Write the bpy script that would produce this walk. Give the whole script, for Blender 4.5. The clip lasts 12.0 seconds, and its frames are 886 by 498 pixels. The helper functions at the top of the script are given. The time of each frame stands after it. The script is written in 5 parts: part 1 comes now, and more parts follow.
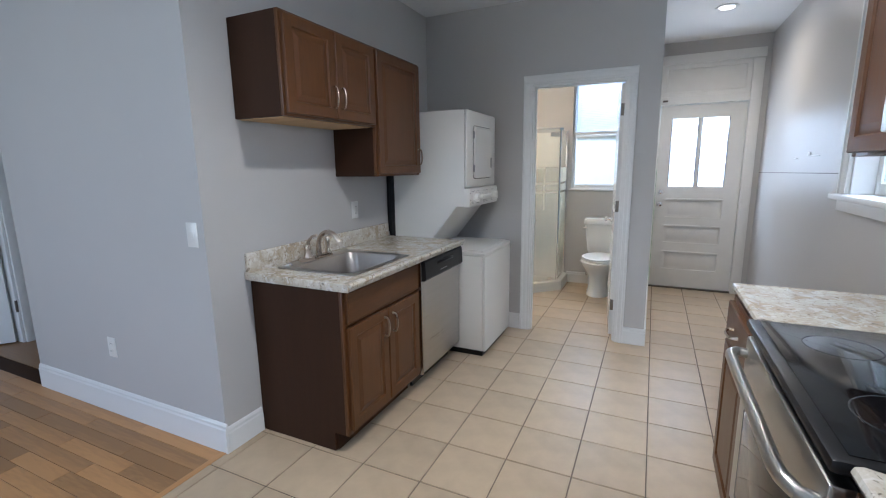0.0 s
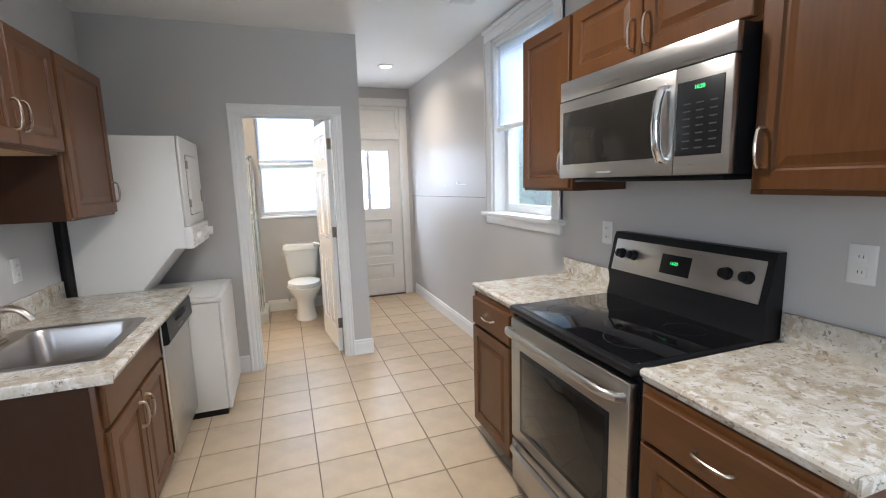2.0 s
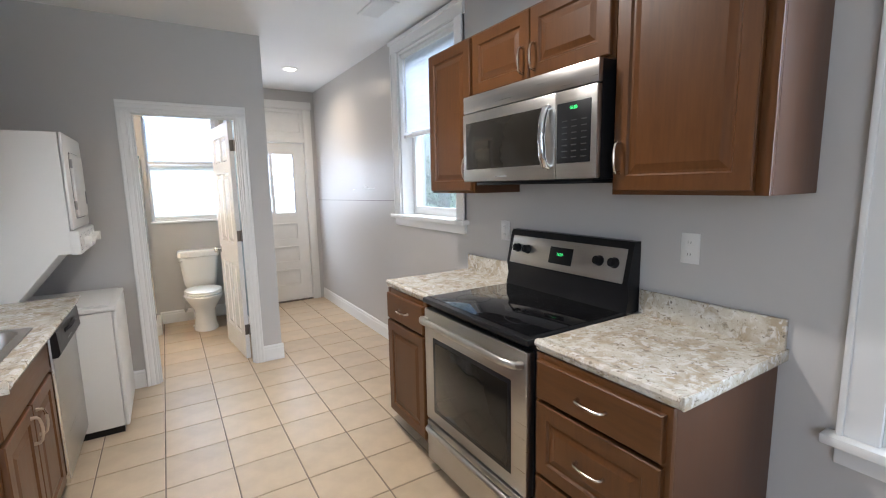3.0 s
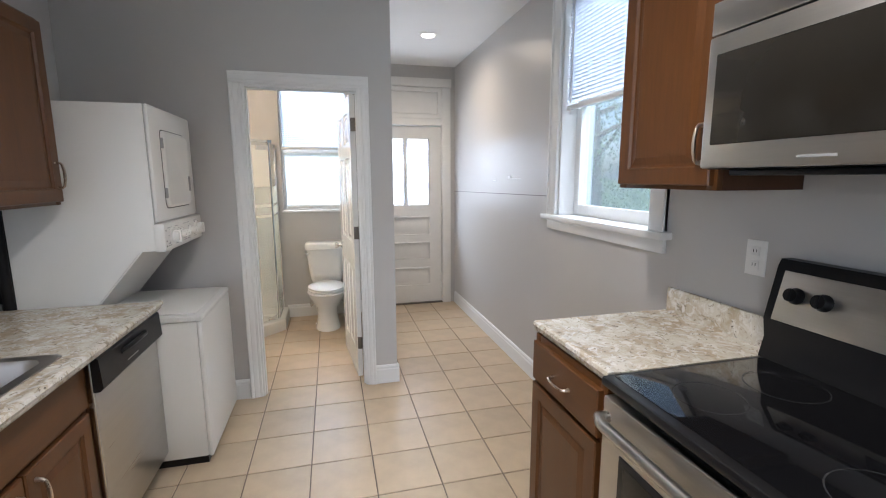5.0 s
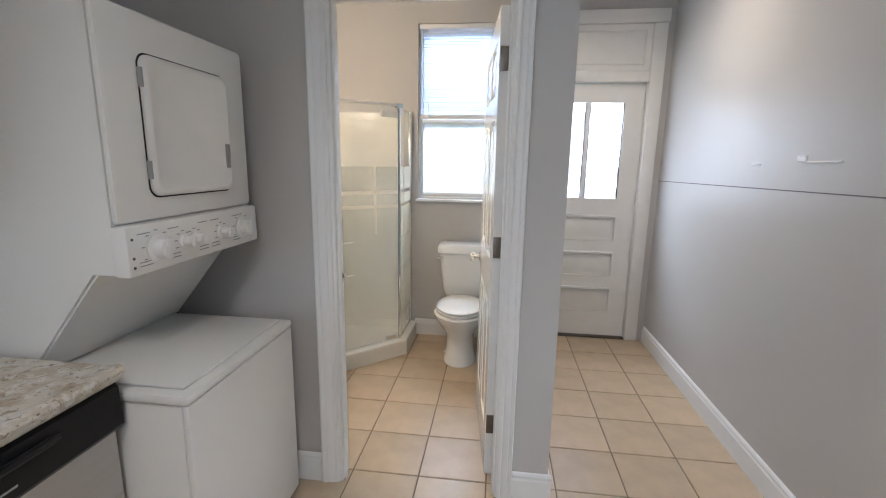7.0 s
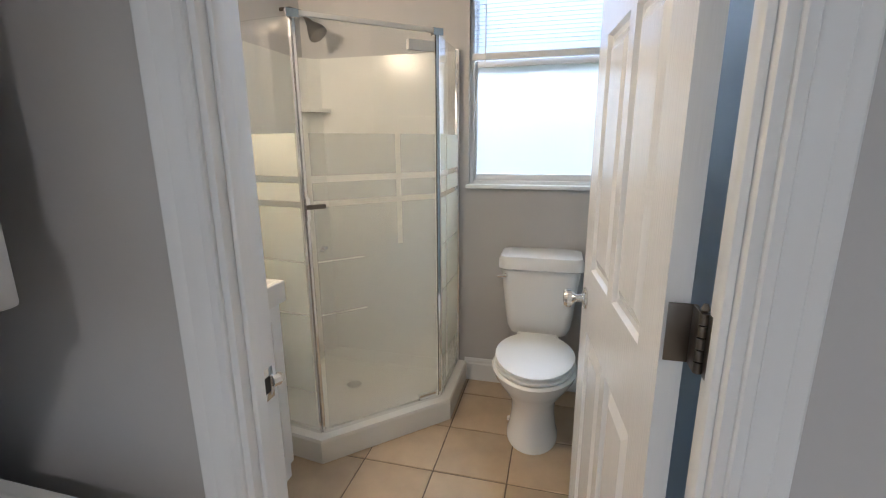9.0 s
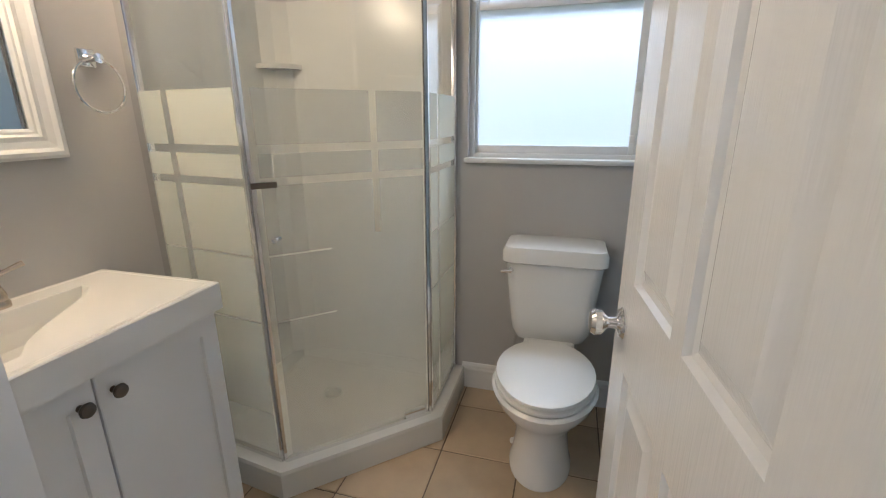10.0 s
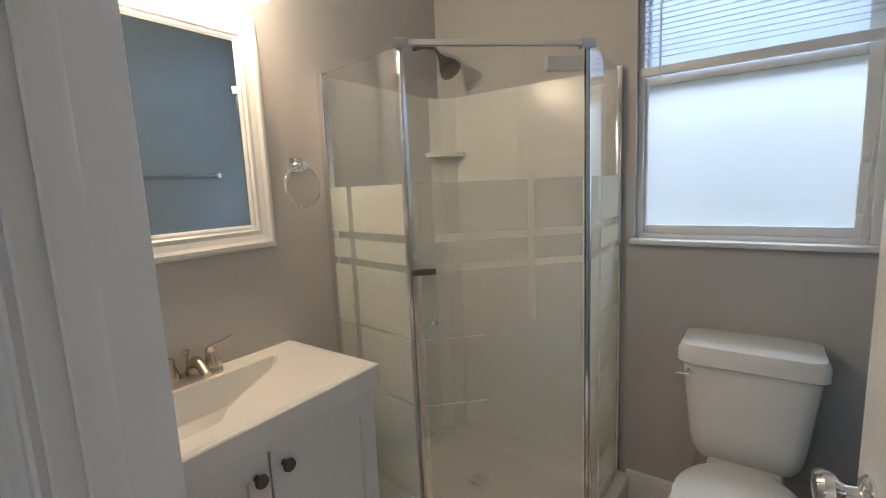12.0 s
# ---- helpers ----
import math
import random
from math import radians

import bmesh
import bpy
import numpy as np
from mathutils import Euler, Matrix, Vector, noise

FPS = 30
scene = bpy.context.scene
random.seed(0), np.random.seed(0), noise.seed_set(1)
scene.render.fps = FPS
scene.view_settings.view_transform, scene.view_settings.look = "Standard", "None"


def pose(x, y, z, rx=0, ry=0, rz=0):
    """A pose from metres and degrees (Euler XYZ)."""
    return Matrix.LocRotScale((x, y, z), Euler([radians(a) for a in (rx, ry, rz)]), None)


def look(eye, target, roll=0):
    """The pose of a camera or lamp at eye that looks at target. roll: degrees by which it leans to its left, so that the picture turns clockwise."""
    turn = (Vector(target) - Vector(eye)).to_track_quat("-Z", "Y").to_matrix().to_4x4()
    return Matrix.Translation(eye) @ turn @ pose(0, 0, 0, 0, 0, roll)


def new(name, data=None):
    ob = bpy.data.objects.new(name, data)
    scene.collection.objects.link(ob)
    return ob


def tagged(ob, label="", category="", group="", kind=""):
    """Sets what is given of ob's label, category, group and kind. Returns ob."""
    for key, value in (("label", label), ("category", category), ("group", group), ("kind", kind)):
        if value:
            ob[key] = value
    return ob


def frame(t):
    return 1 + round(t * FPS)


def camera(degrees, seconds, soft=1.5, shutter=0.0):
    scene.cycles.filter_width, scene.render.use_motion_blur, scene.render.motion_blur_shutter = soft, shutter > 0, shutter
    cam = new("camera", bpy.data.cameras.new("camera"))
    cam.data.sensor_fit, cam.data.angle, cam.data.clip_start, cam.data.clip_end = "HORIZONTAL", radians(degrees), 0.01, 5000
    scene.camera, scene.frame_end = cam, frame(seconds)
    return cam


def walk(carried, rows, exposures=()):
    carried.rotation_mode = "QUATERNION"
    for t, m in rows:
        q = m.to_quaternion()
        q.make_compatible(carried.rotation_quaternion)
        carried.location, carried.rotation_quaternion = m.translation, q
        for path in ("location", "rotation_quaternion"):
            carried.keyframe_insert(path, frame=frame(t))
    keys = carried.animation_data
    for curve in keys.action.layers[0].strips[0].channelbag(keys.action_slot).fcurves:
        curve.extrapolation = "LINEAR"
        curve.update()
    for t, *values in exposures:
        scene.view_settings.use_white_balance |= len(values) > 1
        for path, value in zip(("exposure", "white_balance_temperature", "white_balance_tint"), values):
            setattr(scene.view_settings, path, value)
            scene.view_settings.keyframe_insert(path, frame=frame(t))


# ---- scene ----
cam = camera(89.7, 12.0, soft=1.1)
PATH = [
    (0, (-0.225, 0.130, 1.413), (-1.062, 1.909, 1.051), -0.75),
    (0.5, (-0.364, 0.134, 1.43), (-0.951, 2.01, 1.056), -1.1),
    (1, (-0.589, 0.083, 1.428), (-0.808, 2.032, 1.034), -1.2),
    (1.5, (-0.739, 0.114, 1.459), (-0.548, 2.072, 1.103), -1.25),
    (2, (-0.863, 0.010, 1.492), (-0.206, 1.875, 1.192), -1.63),
    (2.5, (-0.954, -0.115, 1.496), (0.030, 1.602, 1.206), -1.67),
    (2.7, (-0.995, -0.149, 1.482), (0.072, 1.518, 1.198), -1.16),
    (4.5, (-0.722, 0.441, 1.469), (-0.130, 2.327, 1.166), -0.44),
    (5, (-0.638, 0.751, 1.469), (-0.159, 2.667, 1.153), -0.23),
    (5.5, (-0.511, 1.076, 1.475), (-0.248, 3.029, 1.134), -0.09),
    (6, (-0.519, 1.425, 1.442), (-0.410, 3.397, 1.126), 0.13),
    (6.5, (-0.473, 1.752, 1.427), (-0.499, 3.724, 1.099), 0.48),
    (7, (-0.478, 2.094, 1.436), (-0.713, 4.042, 1.050), 0.96),
    (7.2, (-0.501, 2.231, 1.431), (-0.791, 4.173, 1.045), 1.0),
    (8.8, (-0.649, 3.161, 1.369), (-1.119, 5.052, 0.918), -0.13),
    (9, (-0.653, 3.270, 1.355), (-1.138, 5.154, 0.891), -0.35),
    (9.5, (-0.674, 3.484, 1.331), (-1.167, 5.351, 0.809), -0.01),
    (10, (-0.682, 3.681, 1.308), (-1.203, 5.527, 0.742), -0.28),
    (10.5, (-0.706, 3.750, 1.300), (-1.507, 5.485, 0.708), -1.42),
    (11, (-0.741, 3.744, 1.298), (-1.839, 5.316, 0.730), -3.36),
    (11.5, (-0.720, 3.745, 1.336), (-1.882, 5.313, 0.901), -3.23),
    (12, (-0.704, 3.737, 1.385), (-1.861, 5.344, 1.101), -2.52),
]
EXPOSURES = [(0.0, 0.42, 5320, 11), (1.0, 0.65, 5480, 11), (2.5, 0.78, 5820, 13), (4.5, 0.66, 5780, 13), (5.5, 0.54, 5740, 13), (7.2, 0.40, 5700, 13), (9.0, 0.22, 5620, 13), (9.5, 0.20, 5580, 13), (10.5, -0.22, 5600, 12), (12.0, -0.38, 5720, 12)]
walk(cam, [(t, look(eye, target, roll)) for t, eye, target, roll in PATH], EXPOSURES)

# ---- world, sun and lamps ----
world = bpy.data.worlds.new("sky_world")
scene.world = world
world.use_nodes = True
wn = world.node_tree.nodes
sky = wn.new("ShaderNodeTexSky")
sky.sky_type = "NISHITA"
sky.sun_disc = False
sky.sun_elevation = radians(60)
sky.sun_rotation = radians(211)
sky.air_density, sky.dust_density = 1.0, 2.5
wn["Background"].inputs[1].default_value = 0.15
world.node_tree.links.new(sky.outputs[0], wn["Background"].inputs[0])

sun = bpy.data.lights.new("sun", "SUN")
sun.energy, sun.angle, sun.color = 4.0, radians(6), (1.0, 0.95, 0.87)
new("sun", sun).matrix_world = look((0, 0, 30), (9, 15, 0))


def area(name, at, to, w, h, watts, colour):
    la = bpy.data.lights.new(name, "AREA")
    la.shape, la.size, la.size_y, la.energy, la.color = "RECTANGLE", w, h, watts, colour
    new(name, la).matrix_world = look(at, to)


DAY = (0.84, 0.93, 1.0)
WARM = (1.0, 0.81, 0.58)
SOFT = (1.0, 0.90, 0.76)
area("daylight_side_window", (2.25, 2.95, 3.35), (0.8, 2.9, 1.7), 2.0, 1.3, 120, DAY)
area("daylight_near_window", (1.06, -0.2, 1.6), (0.0, -0.2, 1.4), 0.82, 1.7, 22, DAY)
area("daylight_hall_door", (0.19, 6.0, 1.53), (0.19, 4.0, 1.3), 0.54, 0.72, 9, DAY)
area("daylight_bath_window", (-0.745, 6.75, 2.75), (-0.745, 5.7, 1.7), 1.5, 1.2, 76, DAY)
# fill from an assumed, unseen dining window behind the camera
area("fill_unseen_dining_window", (-3.2, -2.55, 1.6), (-2.2, 1.0, 1.2), 2.6, 1.6, 36, DAY)


def spot(name, at, watts, size, colour):
    la = bpy.data.lights.new(name, "SPOT")
    la.energy, la.color, la.spot_size, la.spot_blend, la.shadow_soft_size = watts, colour, radians(size), 1.0, 0.06
    new(name, la).matrix_world = look(at, (at[0], at[1], 0))


def bulb(name, at, watts, r=0.04):
    la = bpy.data.lights.new(name, "POINT")
    la.energy, la.color, la.shadow_soft_size = watts, (1.0, 0.72, 0.41), r
    new(name, la).location = at


spot("hall_downlight", (0.23, 4.72, 2.66), 46, 168, WARM)
# unseen kitchen lamp, added without a fixture and placed to light the cabinets
spot("kitchen_unseen_fill", (-0.48, 1.55, 2.66), 104, 168, SOFT)
for by in (4.08, 4.30, 4.52):
    bulb("vanity_bulb", (-1.915, by, 2.00), 5.2, 0.03)


# ---- materials ----
def mat(name, colour, rough=0.5, metal=0.0, var=0.06, scale=6.0, bump=0.0, bscale=60.0, stretch=(1, 1, 1), rnd=0.0, spec=0.5, coat=0.0):
    m = bpy.data.materials.new(name)
    m.use_nodes = True
    nt = m.node_tree
    N, L = nt.nodes, nt.links
    b = N["Principled BSDF"]
    b.inputs["Roughness"].default_value, b.inputs["Metallic"].default_value = rough, metal
    b.inputs["Specular IOR Level"].default_value = spec
    b.inputs["Coat Weight"].default_value = coat
    tc = N.new("ShaderNodeTexCoord")
    mp = N.new("ShaderNodeMapping")
    mp.inputs["Scale"].default_value = stretch
    L.new(tc.outputs["Object"], mp.inputs[0])
    n1, n2 = N.new("ShaderNodeTexNoise"), N.new("ShaderNodeTexNoise")
    n1.inputs["Scale"].default_value, n1.inputs["Detail"].default_value = scale, 5
    n2.inputs["Scale"].default_value, n2.inputs["Detail"].default_value = scale * 0.14, 2
    for n in (n1, n2):
        L.new(mp.outputs[0], n.inputs["Vector"])
    add = N.new("ShaderNodeMath")
    L.new(n1.outputs[0], add.inputs[0])
    L.new(n2.outputs[0], add.inputs[1])
    fac = add.outputs[0]
    if rnd:
        oi = N.new("ShaderNodeObjectInfo")
        ma = N.new("ShaderNodeMath")
        ma.operation = "MULTIPLY_ADD"
        ma.inputs[1].default_value, ma.inputs[2].default_value = rnd, -rnd / 2
        L.new(oi.outputs["Random"], ma.inputs[0])
        a2 = N.new("ShaderNodeMath")
        L.new(fac, a2.inputs[0])
        L.new(ma.outputs[0], a2.inputs[1])
        fac = a2.outputs[0]
    ra = N.new("ShaderNodeMapRange")
    ra.inputs[1].default_value, ra.inputs[2].default_value = 0.6, 1.4
    L.new(fac, ra.inputs[0])
    mx = N.new("ShaderNodeMix")
    mx.data_type = "RGBA"
    mx.inputs[6].default_value = (*[c * (1 - var) for c in colour], 1)
    mx.inputs[7].default_value = (*[min(1, c * (1 + var)) for c in colour], 1)
    L.new(ra.outputs[0], mx.inputs[0])
    L.new(mx.outputs[2], b.inputs["Base Color"])
    rr = N.new("ShaderNodeMapRange")
    rr.inputs[3].default_value, rr.inputs[4].default_value = max(0.0, rough - 0.06), min(1, rough + 0.06)
    L.new(n1.outputs[0], rr.inputs[0])
    L.new(rr.outputs[0], b.inputs["Roughness"])
    if bump:
        n3 = N.new("ShaderNodeTexNoise")
        n3.inputs["Scale"].default_value, n3.inputs["Detail"].default_value = bscale, 4
        L.new(mp.outputs[0], n3.inputs["Vector"])
        bp = N.new("ShaderNodeBump")
        bp.inputs["Strength"].default_value, bp.inputs["Distance"].default_value = bump, 0.004
        L.new(n3.outputs[0], bp.inputs["Height"])
        L.new(bp.outputs[0], b.inputs["Normal"])
    return m


def glassy(name, rough, colour=(1, 1, 1), ior=1.45, milk=0.0, through_part=0.5):
    m = bpy.data.materials.new(name)
    m.use_nodes = True
    nt = m.node_tree
    N, L = nt.nodes, nt.links
    b = N["Principled BSDF"]
    b.inputs["Base Color"].default_value = (*colour, 1)
    b.inputs["Transmission Weight"].default_value = 1.0
    b.inputs["Roughness"].default_value, b.inputs["IOR"].default_value = rough, ior
    if milk:
        d, t, mx = N.new("ShaderNodeBsdfDiffuse"), N.new("ShaderNodeBsdfTranslucent"), N.new("ShaderNodeMixShader")
        d.inputs[0].default_value = t.inputs[0].default_value = (*colour, 1)
        mx.inputs[0].default_value = through_part
        L.new(d.outputs[0], mx.inputs[1])
        L.new(t.outputs[0], mx.inputs[2])
        m2 = N.new("ShaderNodeMixShader")
        m2.inputs[0].default_value = milk
        L.new(b.outputs[0], m2.inputs[1])
        L.new(mx.outputs[0], m2.inputs[2])
        L.new(m2.outputs[0], N["Material Output"].inputs[0])
    return m


def veil(name, colour, cover, fade=False):
    """An etched film: part of the light goes straight through, the rest is scattered."""
    m = bpy.data.materials.new(name)
    m.use_nodes = True
    N, L = m.node_tree.nodes, m.node_tree.links
    d, t, c = N.new("ShaderNodeBsdfDiffuse"), N.new("ShaderNodeBsdfTranslucent"), N.new("ShaderNodeBsdfTransparent")
    a, b = N.new("ShaderNodeMixShader"), N.new("ShaderNodeMixShader")
    d.inputs[0].default_value = t.inputs[0].default_value = (*colour, 1)
    a.inputs[0].default_value, b.inputs[0].default_value = 0.45, cover
    if fade:
        tc, xy, mr = N.new("ShaderNodeTexCoord"), N.new("ShaderNodeSeparateXYZ"), N.new("ShaderNodeMapRange")
        L.new(tc.outputs["Generated"], xy.inputs[0])
        L.new(xy.outputs[2], mr.inputs["Value"])
        mr.inputs["From Min"].default_value, mr.inputs["From Max"].default_value = 0.15, 0.8
        mr.inputs["To Min"].default_value, mr.inputs["To Max"].default_value = cover * 0.4, cover
        L.new(mr.outputs[0], b.inputs[0])
    L.new(d.outputs[0], a.inputs[1])
    L.new(t.outputs[0], a.inputs[2])
    L.new(c.outputs[0], b.inputs[1])
    L.new(a.outputs[0], b.inputs[2])
    L.new(b.outputs[0], N["Material Output"].inputs[0])
    return m


def speckled(name):
    """Laminate with a granite print: cream ground, tan clouds, grey and brown flecks."""
    m = bpy.data.materials.new(name)
    m.use_nodes = True
    nt = m.node_tree
    N, L = nt.nodes, nt.links
    b = N["Principled BSDF"]
    b.inputs["Roughness"].default_value = 0.13
    ripple, relief = N.new("ShaderNodeTexNoise"), N.new("ShaderNodeBump")
    ripple.inputs["Scale"].default_value, ripple.inputs["Detail"].default_value = 45, 3
    relief.inputs["Strength"].default_value, relief.inputs["Distance"].default_value = 0.10, 0.003
    tc = N.new("ShaderNodeTexCoord")

    def layer(scale, detail, lo, hi, under, colour, dist=0.0):
        n = N.new("ShaderNodeTexNoise")
        n.inputs["Scale"].default_value, n.inputs["Detail"].default_value, n.inputs["Roughness"].default_value, n.inputs["Distortion"].default_value = scale, detail, 0.65, dist
        L.new(tc.outputs["Object"], n.inputs["Vector"])
        r = N.new("ShaderNodeMapRange")
        r.inputs[1].default_value, r.inputs[2].default_value = lo, hi
        L.new(n.outputs[0], r.inputs[0])
        mx = N.new("ShaderNodeMix")
        mx.data_type = "RGBA"
        L.new(r.outputs[0], mx.inputs[0])
        if isinstance(under, tuple):
            mx.inputs[6].default_value = (*under, 1)
        else:
            L.new(under, mx.inputs[6])
        mx.inputs[7].default_value = (*colour, 1)
        return mx.outputs[2]

    c = layer(9, 6, 0.42, 0.62, (0.58, 0.54, 0.46), (0.42, 0.34, 0.24), 0.6)
    c = layer(26, 5, 0.50, 0.60, c, (0.66, 0.63, 0.58), 0.8)
    c = layer(34, 6, 0.58, 0.64, c, (0.30, 0.25, 0.19), 1.2)
    c = layer(75, 4, 0.62, 0.68, c, (0.13, 0.11, 0.09), 0.5)
    L.new(tc.outputs["Object"], ripple.inputs["Vector"])
    L.new(ripple.outputs[0], relief.inputs["Height"])
    L.new(relief.outputs[0], b.inputs["Normal"])
    L.new(c, b.inputs["Base Color"])
    return m


WALL = mat("grey_wall_paint", (0.51, 0.495, 0.48), 0.55, var=0.025, scale=3, bump=0.06, bscale=140)
SHEEN = mat("satin_grey_wall_paint", (0.51, 0.495, 0.48), 0.33, var=0.03, scale=2.2, bump=0.05, bscale=30)
# grey bathroom wall; the blue of the window light is put into its colour
BLUELIT = mat("bath_wall_blue_daylight", (0.29, 0.375, 0.44), 0.5, var=0.03, scale=3, bump=0.05, bscale=140)
CEIL = mat("ceiling_paint", (0.80, 0.80, 0.79), 0.7, var=0.02, scale=3, bump=0.05, bscale=120)
TRIM = mat("white_trim_paint", (0.78, 0.78, 0.77), 0.34, var=0.02, scale=8, bump=0.02, bscale=50)
DOORW = mat("aged_white_door_paint", (0.76, 0.75, 0.72), 0.38, var=0.04, scale=10, bump=0.10, bscale=35)
TILE = mat("beige_floor_tile", (0.48, 0.37, 0.248), 0.30, var=0.16, scale=9, bump=0.05, bscale=22, rnd=0.35)
GROUT = mat("brown_grout", (0.155, 0.12, 0.09), 0.9, var=0.25, scale=14)
OAK = mat("oak_floor_plank", (0.38, 0.20, 0.075), 0.30, var=0.28, scale=9, stretch=(0.6, 9, 1), bump=0.05, rnd=1.3, bscale=30)
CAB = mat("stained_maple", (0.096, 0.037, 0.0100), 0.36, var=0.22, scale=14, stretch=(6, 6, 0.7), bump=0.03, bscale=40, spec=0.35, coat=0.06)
CABH = mat("stained_maple_cross_grain", (0.096, 0.037, 0.0100), 0.36, var=0.22, scale=14, stretch=(6, 0.7, 6), bump=0.03, bscale=40, spec=0.35, coat=0.06)
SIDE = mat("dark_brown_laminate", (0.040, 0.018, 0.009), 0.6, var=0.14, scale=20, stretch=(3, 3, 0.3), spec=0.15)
RAWPLY = mat("raw_ply", (0.50, 0.34, 0.18), 0.7, var=0.12, scale=14, stretch=(1, 8, 1))
# lighter copy of the side-panel brown, with window light put into its colour
SIDER = mat("side_veneer_window_lit", (0.085, 0.036, 0.016), 0.38, var=0.16, scale=16, stretch=(4, 4, 0.4), spec=0.35, coat=0.05)
GRAN = speckled("granite_laminate")
STEEL = mat("brushed_steel", (0.52, 0.505, 0.48), 0.30, metal=1.0, var=0.05, scale=60, stretch=(1, 0.04, 3), bump=0.02, bscale=200)
CHROME = mat("chrome", (0.82, 0.82, 0.82), 0.10, metal=1.0, var=0.02)
NICKEL = mat("brushed_nickel", (0.58, 0.50, 0.42), 0.27, metal=1.0, var=0.02, scale=4)
BRONZE = mat("dull_hinge_steel", (0.17, 0.15, 0.13), 0.38, metal=1.0, var=0.1, scale=40)
BLACK = mat("black_plastic", (0.009, 0.009, 0.010), 0.34, var=0.1, scale=30, spec=0.3)
BGLASS = mat("black_ceramic_glass", (0.006, 0.006, 0.007), 0.06, var=0.1, scale=30)
OVENG = mat("dark_oven_glass", (0.018, 0.016, 0.013), 0.08, var=0.1, scale=20, spec=0.35)
ENAMEL = mat("white_enamel", (0.73, 0.72, 0.69), 0.38, var=0.01, scale=3)
RINGM = mat("faint_hob_print", (0.035, 0.035, 0.037), 0.25)
PLASTW = mat("white_plastic", (0.76, 0.75, 0.72), 0.35, var=0.02)
PORC = mat("white_porcelain", (0.80, 0.79, 0.76), 0.10, var=0.015, scale=4)
ACRYL = mat("white_acrylic", (0.78, 0.77, 0.72), 0.20, var=0.02, scale=4)
GREYP = mat("grey_print", (0.30, 0.30, 0.30), 0.5)
DARK = mat("dark_void", (0.02, 0.02, 0.02), 0.8)
SINKS = mat("satin_sink_steel", (0.42, 0.39, 0.36), 0.34, metal=1.0, var=0.05, scale=30)
GLASS = glassy("clear_glass", 0.0, (0.97, 0.985, 0.98))
FROST = glassy("frosted_glass", 0.55, (0.96, 0.98, 1.0), milk=0.35)
# copy of the frosted glass for the upper pane, tinted to dim it
FROSTU = glassy("frosted_glass_dimmed_upper", 0.55, (0.66, 0.72, 0.82), milk=0.35)
FILM = glassy("white_privacy_film", 0.6, (0.97, 0.98, 1.0), milk=0.75)
ETCH = veil("etched_shower_glass", (0.84, 0.87, 0.81), 0.25)
# dark veil for an added sheet that shades the upper bathroom sash
DIMSHEET = veil("pane_dimming_sheet", (0.20, 0.26, 0.36), 0.62)
SCREEN = veil("insect_screen_mesh", (0.42, 0.50, 0.56), 0.22)
FADE = veil("etched_glass_fading_out", (0.84, 0.87, 0.81), 0.25, True)
FADE2 = veil("dense_etched_glass_fading_out", (0.86, 0.88, 0.80), 0.5, True)
ETCH2 = veil("dense_etched_glass", (0.86, 0.88, 0.80), 0.5)
BLIND = glassy("white_blind_slat", 0.5, (0.70, 0.73, 0.77), milk=1.0, through_part=0.02)
MIRROR = mat("mirror", (0.86, 0.87, 0.87), 0.0, metal=1.0, var=0.0)
BRICK = mat("red_brick", (0.30, 0.14, 0.09), 0.9, var=0.25, scale=9, bump=0.2, bscale=40, rnd=0.4)
MORTAR = mat("mortar", (0.40, 0.36, 0.32), 0.95, var=0.1)
GRASS = mat("lawn", (0.07, 0.12, 0.03), 0.9, var=0.4, scale=3)
LEAF = mat("tree_leaf", (0.21, 0.29, 0.15), 0.6, var=0.4, scale=4, rnd=0.4)
BARK = mat("tree_bark", (0.12, 0.09, 0.06), 0.9, var=0.3, scale=12, bump=0.4)


def glow(name, colour, strength):
    m = bpy.data.materials.new(name)
    m.use_nodes = True
    b = m.node_tree.nodes["Principled BSDF"]
    b.inputs["Base Color"].default_value = (*colour, 1)
    b.inputs["Emission Color"].default_value = (*colour, 1)
    b.inputs["Emission Strength"].default_value = strength
    return m


LAMPGLOW = glow("lit_lamp_glass", (1.0, 0.90, 0.74), 5.0)
LED = glow("green_led", (0.10, 1.0, 0.25), 0.6)


# ---- mesh helpers ----
def box(x0, x1, y0, y1, z0, z1, bev=0.0, bm=None, seg=2):
    """An axis-aligned block, its edges rounded by bev."""
    t = bmesh.new()
    bmesh.ops.create_cube(t, size=1)
    for v in t.verts:
        v.co = ((x0 + x1) / 2 + v.co.x * (x1 - x0), (y0 + y1) / 2 + v.co.y * (y1 - y0), (z0 + z1) / 2 + v.co.z * (z1 - z0))
    if bev:
        bmesh.ops.bevel(t, geom=t.edges[:], offset=bev, segments=seg, profile=0.5, affect="EDGES")
    return join(bm, t)


def join(bm, t):
    if bm is None:
        return t
    me = bpy.data.meshes.new("tmp")
    t.to_mesh(me)
    t.free()
    bm.from_mesh(me)
    bpy.data.meshes.remove(me)
    return bm


def loft(rings, cap=True, bm=None):
    """Skin closed rings of equal point counts."""
    t = bmesh.new()
    vs = [[t.verts.new(p) for p in r] for r in rings]
    for a, b in zip(vs, vs[1:]):
        for i in range(len(a)):
            j = (i + 1) % len(a)
            t.faces.new((a[i], a[j], b[j], b[i]))
    if cap:
        if cap != "end":
            t.faces.new(vs[0][::-1])
        t.faces.new(vs[-1])
    bmesh.ops.recalc_face_normals(t, faces=t.faces)
    return join(bm, t)


